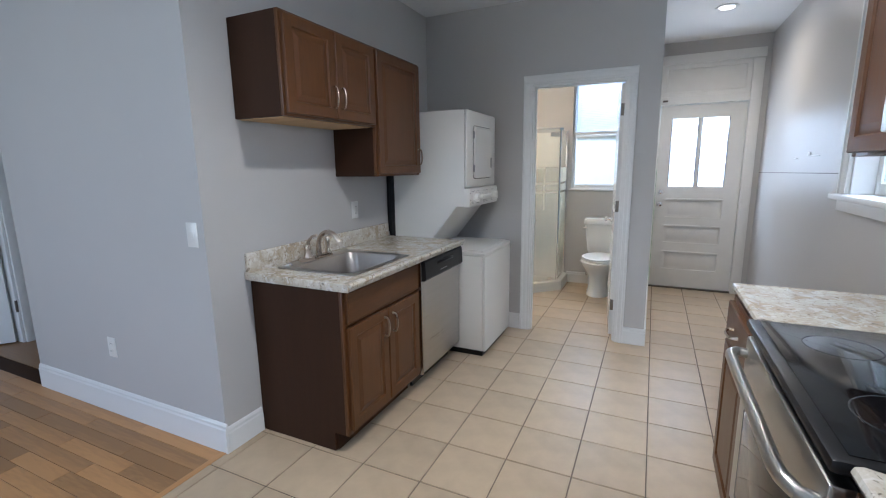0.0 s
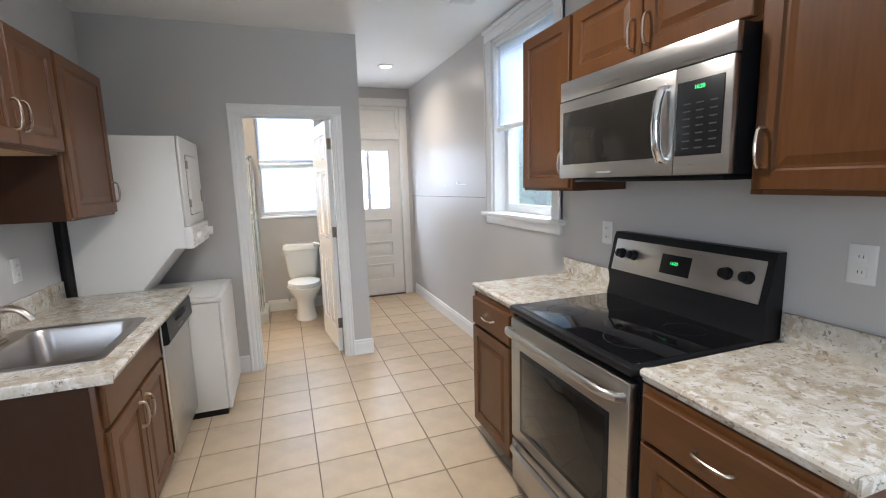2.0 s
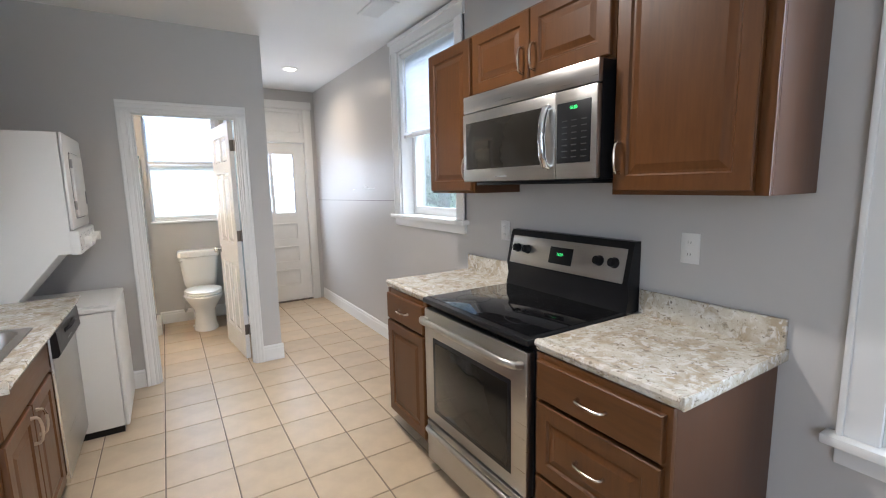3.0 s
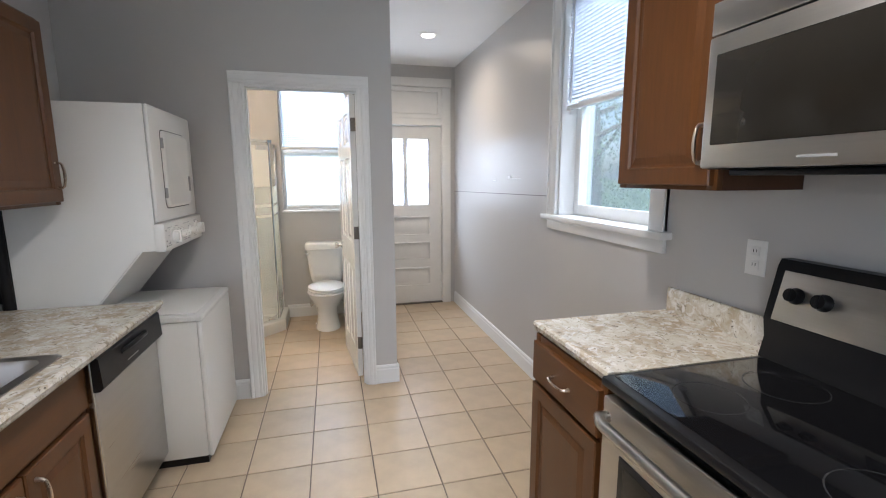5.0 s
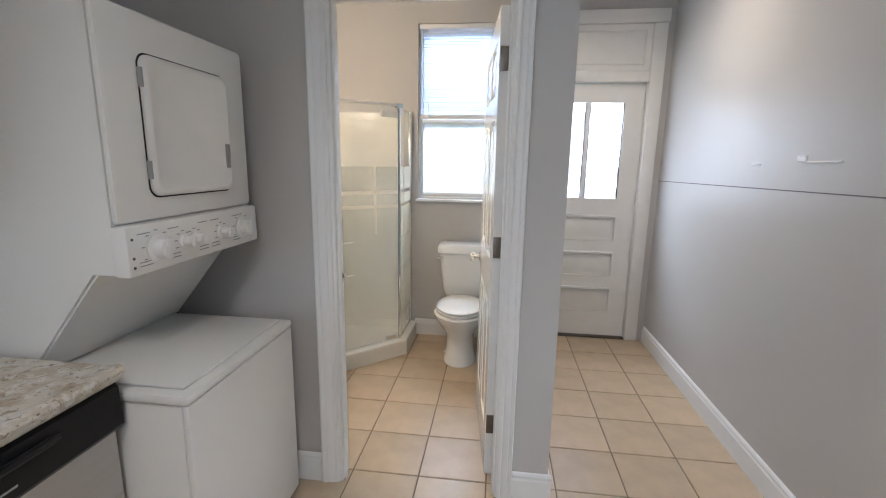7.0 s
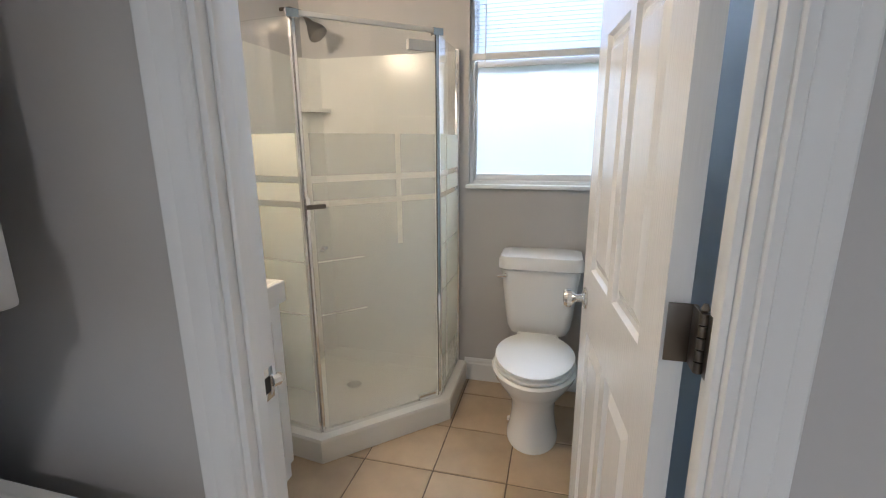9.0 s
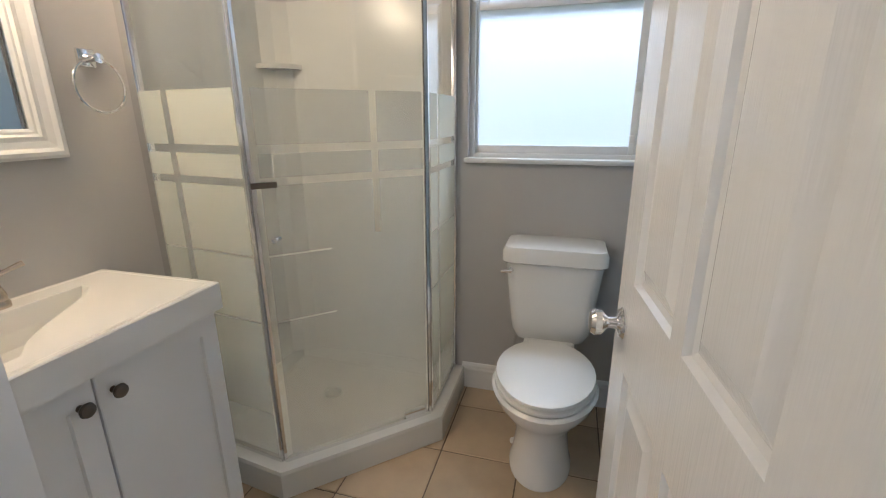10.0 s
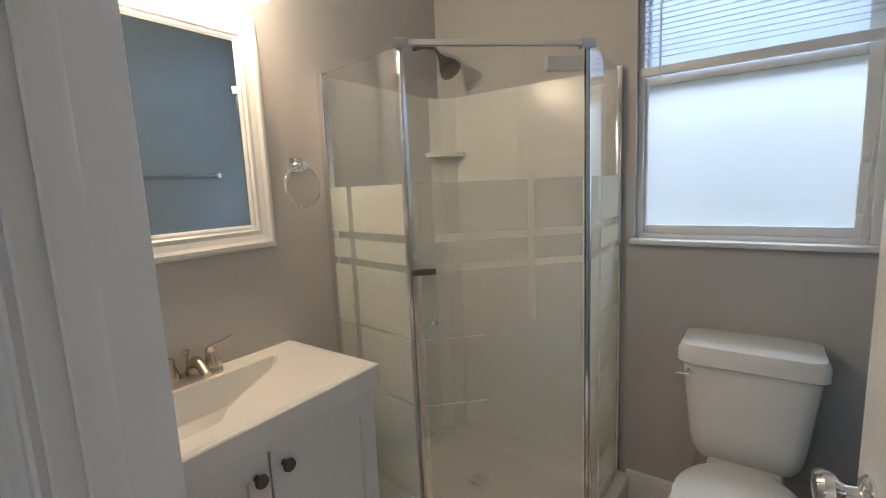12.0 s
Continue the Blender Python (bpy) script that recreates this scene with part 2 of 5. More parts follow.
def lathe(profile, at, axis="z", n=24, bm=None):
    """Turn (radius, height) pairs round an axis at a place."""
    rings = []
    for r, h in profile:
        ring = []
        for i in range(n):
            a = 2 * math.pi * i / n
            c, s = max(r, 1e-4) * math.cos(a), max(r, 1e-4) * math.sin(a)
            p = {"z": (c, s, h), "x": (h, c, s), "-x": (-h, c, s), "y": (c, h, s), "-y": (c, -h, s)}[axis]
            ring.append((at[0] + p[0], at[1] + p[1], at[2] + p[2]))
        rings.append(ring)
    return loft(rings, True, bm)


def tube(points, r, n=10, bm=None):
    """A round bar along points; r is one radius or one per point."""
    pts = [Vector(p) for p in points]
    rs = r if isinstance(r, (list, tuple)) else [r] * len(pts)
    rings, up = [], None
    for i, p in enumerate(pts):
        d = (pts[min(i + 1, len(pts) - 1)] - pts[max(i - 1, 0)]).normalized()
        if up is None:
            up = d.orthogonal().normalized()
        up = (up - d * up.dot(d)).normalized()
        side = d.cross(up)
        rings.append([p + rs[i] * (math.cos(2 * math.pi * k / n) * up + math.sin(2 * math.pi * k / n) * side) for k in range(n)])
    return loft(rings, True, bm)


def arc(centre, r, a0, a1, n, u, v):
    c, u, v = Vector(centre), Vector(u), Vector(v)
    return [c + r * (math.cos(radians(a0 + (a1 - a0) * i / n)) * u + math.sin(radians(a0 + (a1 - a0) * i / n)) * v) for i in range(n + 1)]


FACING = {
    "x+": lambda o: lambda u, v, w: (o[0] + w, o[1] + u, o[2] + v),
    "x-": lambda o: lambda u, v, w: (o[0] - w, o[1] + u, o[2] + v),
    "y-": lambda o: lambda u, v, w: (o[0] + u, o[1] - w, o[2] + v),
    "y+": lambda o: lambda u, v, w: (o[0] + u, o[1] + w, o[2] + v),
    "z+": lambda o: lambda u, v, w: (o[0] + u, o[1] + v, o[2] + w),
}


def stepped(origin, facing, wd, ht, levels, bm=None):
    """A slab whose face goes in and out in nested rectangles: (inset, height) pairs."""
    f = FACING[facing](origin)
    rings = [[f(i, i, h), f(wd - i, i, h), f(wd - i, ht - i, h), f(i, ht - i, h)] for i, h in levels]
    return loft(rings, True, bm)


RAISED = [(0, 0), (0, 0.016), (0.004, 0.020), (0.052, 0.020), (0.058, 0.012), (0.066, 0.012), (0.090, 0.019)]
SLAB = [(0, 0), (0, 0.016), (0.004, 0.020)]
SHAKER = [(0, 0), (0, 0.017), (0.003, 0.019), (0.055, 0.019), (0.058, 0.011)]


def finish(me, smooth):
    if smooth:
        for p in me.polygons:
            p.use_smooth = True
        me.set_sharp_from_angle(angle=radians(38))


def part(name, bm, material, parent=None, label="", smooth=True):
    me = bpy.data.meshes.new(name)
    bm.to_mesh(me)
    bm.free()
    me.materials.append(material)
    finish(me, smooth)
    ob = new(name, me)
    if parent is not None:
        ob.parent = parent
        ob.matrix_parent_inverse = Matrix.Translation(-parent.location)
    return tagged(ob, label)


def thing(name, at, label, category, group=""):
    ob = new(name)
    ob.location = at
    ob.empty_display_size = 0.05
    return tagged(ob, label, category, group)


def structure(name, bm, material, label="", parent=None, smooth=False):
    return tagged(part(name, bm, material, parent, label, smooth), kind="structure")


def blocks(*spans):
    bm = None
    for s in spans:
        bm = box(*s, bm=bm)
    return bm


# ---- rooms ----
H = 2.68
WL, YP, YB, YH, XR, XK = -2.095, 3.815, 5.62, 5.77, 0.758, 0.72
structure("ceiling", box(-6.2, 1.0, -2.6, 5.9, H, H + 0.12), CEIL, "flat white painted ceiling")
structure("wall_left", box(WL - 0.12, WL, 1.63, 5.87, 0, H), WALL, "smooth light grey painted wall")
structure("wall_dining_north", blocks((-3.86, WL, 1.51, 1.63, 0, H), (-3.86, -3.74, 1.63, 3.2, 0, H)), WALL, "light grey painted wall ending at an outer corner")
structure("wall_partition_front", blocks((WL, -1.145, YP, 3.890, 0, H), (-1.145, -0.429, YP, 3.890, 2.045, H), (-0.429, -0.22, YP, 3.890, 0, H)), WALL, "grey partition wall with the bathroom doorway")
structure("wall_partition_hall", box(-0.315, -0.22, 3.890, YH, 0, H), WALL, "grey partition between bathroom and hall")
structure("wall_bath_right_face", box(-0.33, -0.315, 3.890, YB, 0, H), BLUELIT, "bathroom wall coloured with its blue window light")
structure("wall_bath_rear", blocks((WL, -1.115, YB, 5.87, 0, H), (-0.375, -0.315, YB, 5.87, 0, H), (-1.115, -0.375, YB, 5.87, 0, 1.12), (-1.115, -0.375, YB, 5.87, 2.44, H)), WALL, "grey bathroom wall with a window opening")
structure("wall_hall_end", blocks((-0.22, -0.21, YH, 5.87, 0, H), (0.615, XR, YH, 5.87, 0, H), (-0.21, 0.615, YH, 5.87, 2.50, H)), WALL, "grey end wall of the hall above the door")
structure("wall_right_hall", blocks((XR, 1.0, 2.25, 2.46, 0, H), (XR, 1.0, 3.33, 5.87, 0, H), (XR, 1.0, 2.46, 3.33, 0, 1.202), (XR, 1.0, 2.46, 3.33, 2.56, H)), SHEEN, "light grey painted wall with a tall window")
structure("wall_right_kitchen", blocks((XK, 1.0, 0.22, 2.25, 0, H), (XK, 1.0, -0.62, 0.22, 0, 0.667), (XK, 1.0, -0.62, 0.22, 2.5, H), (XK, 1.0, -2.6, -0.62, 0, H)), WALL, "light grey painted wall behind the range")
# unseen wall closing the room; its opening is added for the dining fill
structure("wall_dining_south", blocks((-6.2, -4.6, -2.6, -2.48, 0, H), (-1.8, 1.0, -2.6, -2.48, 0, H), (-4.6, -1.8, -2.6, -2.48, 0, 0.75), (-4.6, -1.8, -2.6, -2.48, 2.45, H)), WALL, "unseen grey wall with an opening added for daylight")
structure("wall_dining_west", blocks((-5.07, -4.95, -2.6, 1.05, 0, H), (-5.07, -4.95, 1.86, 3.3, 0, H), (-5.07, -4.95, 1.05, 1.86, 2.04, H)), WALL, "light grey painted wall with a doorway")
structure("wall_closet", box(-5.9, -5.8, 0.4, 2.6, 0, H), WALL, "plain grey wall beyond the doorway")
structure("wall_back_room", box(-4.95, WL - 0.12, 3.2, 3.3, 0, H), WALL, "plain grey wall of the room beyond")


# baseboards: a tall board with a moulded top
def baseboard(x0, y0, x1, y1, nx, ny, h=0.135):
    prof = [(0, 0), (0.014, 0), (0.014, h - 0.035), (0.010, h - 0.026), (0.010, h - 0.014), (0.005, h - 0.004), (0, h)]
    return loft([[(x + nx * d, y + ny * d, z) for d, z in prof] for x, y in ((x0, y0), (x1, y1))])


for seg in (
    (XR, 2.31, XR, 5.745, -1, 0), (WL, 3.73, WL, 3.812, 1, 0), (-1.45, YP, -1.22, YP, 0, -1), (-0.375, YP, -0.206, YP, 0, -1),
    (-0.22, 3.812, -0.22, 5.745, 1, 0), (-1.13, YB, -0.34, YB, 0, -1), (-3.86, 1.51, WL + 0.014, 1.51, 0, -1), (WL, 1.512, WL, 1.735, 1, 0),
    (XK, -2.47, XK, 0.45, -1, 0), (-6.19, -2.48, 0.70, -2.48, 0, 1), (-0.33, 3.93, -0.33, 5.60, -1, 0),
):
    structure("baseboard", baseboard(*seg, h=0.16 if seg[1] == 1.51 else 0.135), TRIM, "white moulded baseboard")
# the seam of a covered chair rail along the hall wall
SEAM = mat("open_panel_joint", (0.16, 0.15, 0.145), 0.8, var=0.1)
seam = [(XR - 0.0015, 0), (XR + 0.002, 0), (XR + 0.002, 0.005), (XR - 0.0015, 0.005)]
structure("trim", loft([[(x, 5.765, 1.312 + z) for x, z in seam], [(x, 3.44, 1.345 + z) for x, z in seam]]), SEAM, "dark joint between two wall panels")
# small raised white marks on the wall above the joint
structure("trim", box(XR - 0.006, XR + 0.001, 3.90, 4.10, 1.455, 1.462, 0.003), TRIM, "thin raised white streak on the wall")
structure("trim", box(XR - 0.007, XR + 0.001, 4.095, 4.155, 1.458, 1.484, 0.006), TRIM, "small raised white patch on the wall")
structure("trim", box(XR - 0.005, XR + 0.001, 4.42, 4.50, 1.440, 1.448, 0.003), TRIM, "thin raised white streak on the wall")


# ---- door frames, doors and windows ----
CASE = [(0, 0), (0, 0.009), (0.003, 0.012), (0.015, 0.0125), (0.017, 0.0105), (0.019, 0.0125), (0.032, 0.0155), (0.046, 0.018), (0.048, 0.0155), (0.051, 0.0175), (0.056, 0.021), (0.066, 0.022), (0.070, 0.019), (0.070, 0)]


def casing_leg(x_in, x_out, y, z0, z1, ny):
    """Upright moulded casing; the profile runs from the opening's edge outwards."""
    s = 1 if x_out > x_in else -1
    k = abs(x_out - x_in) / 0.070
    return loft([[(x_in + s * d * k, y + ny * h, z) for d, h in CASE] for z in (z0, z1)])


def casing_head(x0, x1, y, z_in, z_out, ny):
    k = abs(z_out - z_in) / 0.070
    return loft([[(x, y + ny * h, z_in + d * k) for d, h in CASE] for x in (x0, x1)])


def hinge(name, at, parent, leaf=0.032, h=0.09):
    x, y, z = at
    bm = box(x - 0.001, x + 0.0025, y - leaf, y, z - h / 2, z + h / 2, 0.001)
    bm = box(x - 0.042, x - 0.006, y + 0.0385, y + 0.0415, z - h / 2, z + h / 2, 0.0008, bm)
    bm = box(x - 0.010, x - 0.004, y + 0.008, y + 0.0415, z - h / 2, z + h / 2, 0.0008, bm)
    for i in range(5):
        bm = lathe([(0.0065, -0.008), (0.0065, 0.008)], (x - 0.004, y + 0.008, z + (i - 2) * 0.018), "z", 12, bm)
    bm = lathe([(0.004, 0), (0.006, 0.004), (0.003, 0.012)], (x - 0.004, y + 0.008, z + h / 2), "z", 12, bm)
    return part(name, bm, BRONZE, parent, "dull steel butt hinge")


d1 = tagged(new("door_1"), "white moulded bathroom door frame", "door frame", kind="structure")
d1.location = (-0.8, 3.87, 0)
part("casing", casing_leg(-1.14, -1.215, YP, 0, 2.045, -1), TRIM, d1)
part("casing", casing_leg(-0.434, -0.372, YP, 0, 2.045, -1), TRIM, d1)
part("casing", casing_head(-1.215, -0.372, YP, 2.045, 2.115, -1), TRIM, d1)
part("jamb", box(-1.145, -1.127, 3.812, 3.900, 0, 2.045, 0.001), TRIM, d1)
part("jamb", box(-0.447, -0.429, 3.812, 3.900, 0, 2.045, 0.001), TRIM, d1)
part("jamb", box(-1.127, -0.447, 3.812, 3.900, 2.027, 2.045, 0.001), TRIM, d1)
for sx in ((-1.127, -1.116), (-0.458, -0.447)):
    part("stop", box(*sx, 3.830, 3.856, 0, 2.027, 0.003), TRIM, d1)
part("stop", box(-1.116, -0.458, 3.830, 3.856, 2.016, 2.027, 0.003), TRIM, d1)
part("strike_plate", box(-1.1275, -1.1255, 3.858, 3.890, 0.915, 0.975, 0.001), CHROME, d1, "chrome strike plate")
part("strike_lip", tube([(-1.126, 3.887, 0.945), (-1.121, 3.895, 0.945), (-1.124, 3.902, 0.945)], 0.011, 8), CHROME, d1)
part("latch_hole", box(-1.1262, -1.1250, 3.866, 3.880, 0.930, 0.960), DARK, d1)
for hz in (0.27, 1.085, 1.83):
    hinge("hinge", (-0.4475, 3.897, hz), d1)

# six-panel door, standing open into the bathroom
leaf = thing("bathroom_door", (-0.458, 3.948, 0.01), "white six-panel bathroom door standing open, wood-grain finish", "door")
LW, LH, LT = 0.672, 2.012, 0.035


def six_panel(side):
    """One moulded face: raised panels inside sunk mouldings, set in a frame."""
    s = 1 if side else -1
    y0 = LT if side else 0.0
    bm = None
    us = ((0.105, 0.315), (0.360, 0.570))
    vs = ((0.20, 0.82), (1.00, 1.60), (1.70, 1.91))
    f = lambda u, v, w: (u, y0 + s * w, v)
    for u0, u1 in us:
        for v0, v1 in vs:
            rings = []
            for i, h in ((0, 0.0), (0.006, -0.010), (0.016, -0.013), (0.022, -0.011), (0.046, -0.001), (0.050, -0.001)):
                rings.append([f(u0 + i, v0 + i, h), f(u1 - i, v0 + i, h), f(u1 - i, v1 - i, h), f(u0 + i, v1 - i, h)])
            t = bmesh.new()
            vv = [[t.verts.new(p) for p in r] for r in rings]
            for a, b in zip(vv, vv[1:]):
                for i in range(4):
                    t.faces.new((a[i], a[(i + 1) % 4], b[(i + 1) % 4], b[i]))
            t.faces.new(vv[-1])
            bm = join(bm, t) if bm else t
    # stiles and rails between the panels
    t = bmesh.new()
    uu = [0, 0.105, 0.315, 0.360, 0.570, LW]
    vv = [0, 0.20, 0.82, 1.00, 1.60, 1.70, 1.91, LH]
    for i in range(5):
        for j in range(7):
            if i in (1, 3) and j in (1, 3, 5):
                continue
            t.faces.new([t.verts.new(f(a, b, 0)) for a, b in ((uu[i], vv[j]), (uu[i + 1], vv[j]), (uu[i + 1], vv[j + 1]), (uu[i], vv[j + 1]))])
    bm = join(bm, t)
    bmesh.ops.remove_doubles(bm, verts=bm.verts, dist=0.0004)
    return bm


slab = six_panel(False)
slab = join(slab, six_panel(True))
t = bmesh.new()
for a, b in (((0, 0), (LW, 0)), ((LW, 0), (LW, LH)), ((LW, LH), (0, LH)), ((0, LH), (0, 0))):
    t.faces.new([t.verts.new(p) for p in ((a[0], 0, a[1]), (b[0], 0, b[1]), (b[0], LT, b[1]), (a[0], LT, a[1]))])
slab = join(slab, t)
bmesh.ops.remove_doubles(slab, verts=slab.verts, dist=0.0004)
bmesh.ops.recalc_face_normals(slab, faces=slab.faces)
GRAIN = mat("grained_white_door", (0.78, 0.78, 0.77), 0.11, var=0.02, scale=30, stretch=(6, 6, 0.35), bump=0.16, bscale=34)
me = bpy.data.meshes.new("leaf")
slab.to_mesh(me)
me.materials.append(GRAIN)
lf = new("leaf", me)
lf.parent = leaf


def local(name, bm, material, parent, label=""):
    ob = part(name, bm, material, None, label)
    ob.parent = parent
    return ob


KNOB = [(0.032, 0), (0.032, 0.004), (0.026, 0.010), (0.012, 0.014), (0.011, 0.030), (0.017, 0.036), (0.026, 0.044), (0.027, 0.056), (0.021, 0.064), (0.0, 0.066)]
local("knob", lathe(KNOB, (LW - 0.06, LT, 0.905), "y"), CHROME, leaf, "chrome round door knob")
local("knob", lathe(KNOB, (LW - 0.06, 0, 0.905), "-y"), CHROME, leaf, "chrome round door knob")
local("latch", box(LW - 0.001, LW + 0.002, 0.006, 0.029, 0.875, 0.935, 0.0008), CHROME, leaf)
leaf.rotation_euler = (0, 0, radians(96.0))

# the old back door at the end of the hall
back = thing("back_door", (0.2, YH, 0), "old white panelled back door with two small panes", "door")
DX0, DX1 = -0.200, 0.605
f0 = YH + 0.035
P1, P2 = (-0.085, 0.180), (0.205, 0.466)


def recess(x0, x1, z0, z1, bm):
    rings = [[(x0 + i, f0 - h, z0 + i), (x1 - i, f0 - h, z0 + i), (x1 - i, f0 - h, z1 - i), (x0 + i, f0 - h, z1 - i)] for i, h in ((0, 0), (0.004, -0.012), (0.010, -0.016))]
    t = bmesh.new()
    vv = [[t.verts.new(p) for p in r] for r in rings]
    for a, b in zip(vv, vv[1:]):
        for i in range(4):
            t.faces.new((a[i], a[(i + 1) % 4], b[(i + 1) % 4], b[i]))
    t.faces.new(vv[-1])
    bmesh.ops.recalc_face_normals(t, faces=t.faces)
    return join(bm, t)


PZ = ((0.82, 1.02), (0.53, 0.72), (0.22, 0.42))
solid = blocks((DX0, P1[0], f0, f0 + 0.04, 0.012, 2.04), (P2[1], DX1, f0, f0 + 0.04, 0.012, 2.04), (P1[1], P2[0], f0, f0 + 0.04, 1.165, 1.90), (P1[0], P2[1], f0, f0 + 0.04, 1.90, 2.04), (P1[0], P2[1], f0, f0 + 0.04, 1.02, 1.165), (P1[0], P2[1], f0, f0 + 0.04, 0.72, 0.82), (P1[0], P2[1], f0, f0 + 0.04, 0.42, 0.53), (P1[0], P2[1], f0, f0 + 0.04, 0.012, 0.22), (P1[0], P2[1], f0 + 0.02, f0 + 0.036, 0.2, 1.04))
part("leaf", solid, DOORW, back)
for z0, z1 in PZ:
    part("panel", stepped((P1[0] + 0.002, f0 + 0.020, z0 + 0.002), "y-", P2[1] - P1[0] - 0.004, z1 - z0 - 0.004, [(0, 0), (0, 0.004), (0.02, 0.004), (0.032, 0.010)]), DOORW, back)
    part("moulding", box(P1[0] - 0.004, P2[1] + 0.004, f0 - 0.010, f0 + 0.004, z1 - 0.008, z1 + 0.012, 0.004), DOORW, back)
for p0, p1 in (P1, P2):
    part("pane", box(p0, p1, f0 + 0.016, f0 + 0.021, 1.165, 1.90), FILM, back, "pane covered with white film").visible_shadow = False
    rng = random.Random(int(p0 * 1000))
    for ex in (p0, p1):
        s = 1 if ex == p0 else -1
        pts = [(ex + s * (0.004 + 0.009 * rng.random()), 1.165 + 0.735 * i / 26) for i in range(27)]
        t = bmesh.new()
        for (xa, za), (xb, zb) in zip(pts, pts[1:]):
            t.faces.new([t.verts.new(q) for q in ((ex, f0 + 0.013, za), (xa, f0 + 0.013, za), (xb, f0 + 0.013, zb), (ex, f0 + 0.013, zb))])
        bmesh.ops.solidify(t, geom=t.faces[:], thickness=0.0012)
        part("film_edge", t, GREYP, back, "ragged edge of the film", False)
part("knob", lathe(KNOB, (-0.150, f0, 0.96), "-y"), CHROME, back, "chrome knob")
part("deadbolt", lathe([(0.026, 0), (0.026, 0.008), (0.018, 0.014), (0.0, 0.015)], (-0.150, f0, 1.10), "-y"), CHROME, back, "chrome deadbolt")
for hz in (0.30, 1.12, 1.82):
    part("hinge", box(DX1 - 0.012, DX1 + 0.012, f0 - 0.006, f0 + 0.001, hz - 0.05, hz + 0.05, 0.003), DOORW, back, "painted hinge")
d2 = tagged(new("door_2"), "white frame and boarded transom round the back door", "door frame", kind="structure")
d2.location = (0.2, YH, 0)
part("casing", box(0.609, 0.705, YH - 0.022, YH + 0.09, 0, 2.452, 0.004), DOORW, d2)
part("casing", box(-0.218, -0.204, YH - 0.022, YH + 0.09, 0, 2.452, 0.002), DOORW, d2)
part("casing", box(-0.218, 0.715, YH - 0.026, YH + 0.09, 2.454, 2.548, 0.006), DOORW, d2)
part("transom_bar", box(-0.204, 0.609, YH - 0.012, YH + 0.09, 2.046, 2.125, 0.006), DOORW, d2)
part("transom_panel", stepped((-0.204, YH + 0.03, 2.127), "y-", 0.811, 0.325, [(0, 0), (0, 0.03), (0.04, 0.03), (0.05, 0.018)]), DOORW, d2)
part("backing", box(-0.218, 0.705, YH + 0.091, YH + 0.10, 2.05, 2.54), DOORW, d2)
part("threshold", box(-0.204, 0.609, YH - 0.01, YH + 0.10, 0, 0.012, 0.003), BRONZE, d2)
part("closer_bracket", box(-0.19, -0.14, YH - 0.02, YH - 0.008, 2.075, 2.095, 0.003), BRONZE, d2)


def slats(bm_part, n, y_at, x0, x1, z_top, pitch, tilt, along="x"):
    """One thin curved slat per call, shared by all its copies."""
    t = bmesh.new()
    w = 0.0130
    row = []
    for k in range(5):
        a = -w + 2 * w * k / 4
        row.append((a, 0.0022 * (1 - (a / w) ** 2)))
    ends = []
    for x in (x0, x1):
        ends.append([t.verts.new((x, a * math.cos(tilt), h + a * math.sin(tilt)) if along == "x" else (a * math.cos(tilt), x, h + a * math.sin(tilt))) for a, h in row])
    for i in range(4):
        t.faces.new((ends[0][i], ends[0][i + 1], ends[1][i + 1], ends[1][i]))
    bmesh.ops.solidify(t, geom=t.faces[:], thickness=0.0008)
    me = bpy.data.meshes.new("slat")
    t.to_mesh(me)
    t.free()
    me.materials.append(BLIND)
    for i in range(n):
        ob = new("slat", me)
        ob.parent = bm_part
        ob.matrix_parent_inverse = Matrix.Translation(-bm_part.location)
        ob.location = (0, y_at, z_top - i * pitch) if along == "x" else (y_at, 0, z_top - i * pitch)


# bathroom window
w1 = tagged(new("window_1"), "white vinyl bathroom window with frosted panes", "window", kind="structure")
w1.location = (-0.745, YB, 1.12)
WX0, WX1 = -1.115, -0.375
part("window_sill", box(WX0 - 0.012, WX1 + 0.012, YB - 0.028, YB + 0.10, 1.120, 1.140, 0.004), TRIM, w1)
for a, b, c, d in ((WX0, WX0 + 0.022, 1.14, 2.44), (WX1 - 0.045, WX1, 1.14, 2.44), (WX0 + 0.022, WX1 - 0.045, 2.41, 2.44), (WX0 + 0.022, WX1 - 0.045, 1.14, 1.158)):
    part("window_frame", box(a, b, YB + 0.03, YB + 0.12, c, d, 0.003), TRIM, w1)
G0, G1 = WX0 + 0.022, WX1 - 0.045
for z0, z1, yy in ((1.158, 1.758, 0.045), (1.726, 2.41, 0.080)):
    for a, b, c, d in ((G0, G0 + 0.012, z0, z1), (G1 - 0.038, G1, z0, z1), (G0 + 0.012, G1 - 0.038, z0, z0 + 0.034), (G0 + 0.012, G1 - 0.038, z1 - 0.032, z1)):
        part("sash", box(a, b, YB + yy, YB + yy + 0.03, c, d, 0.003), TRIM, w1)
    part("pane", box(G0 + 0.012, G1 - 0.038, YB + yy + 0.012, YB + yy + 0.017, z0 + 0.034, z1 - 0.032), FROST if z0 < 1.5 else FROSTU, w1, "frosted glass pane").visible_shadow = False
# added sheet outside the upper sash, only there to lower its brightness
part("dimming_sheet", box(G0, G1, YB + 0.122, YB + 0.1235, 1.745, 2.41), DIMSHEET, w1, "dark see-through sheet added to dim the upper sash", False).visible_shadow = False
part("sash_lock", box(G1 - 0.040, G1 - 0.016, YB + 0.026, YB + 0.046, 1.40, 1.436, 0.004), PLASTW, w1)
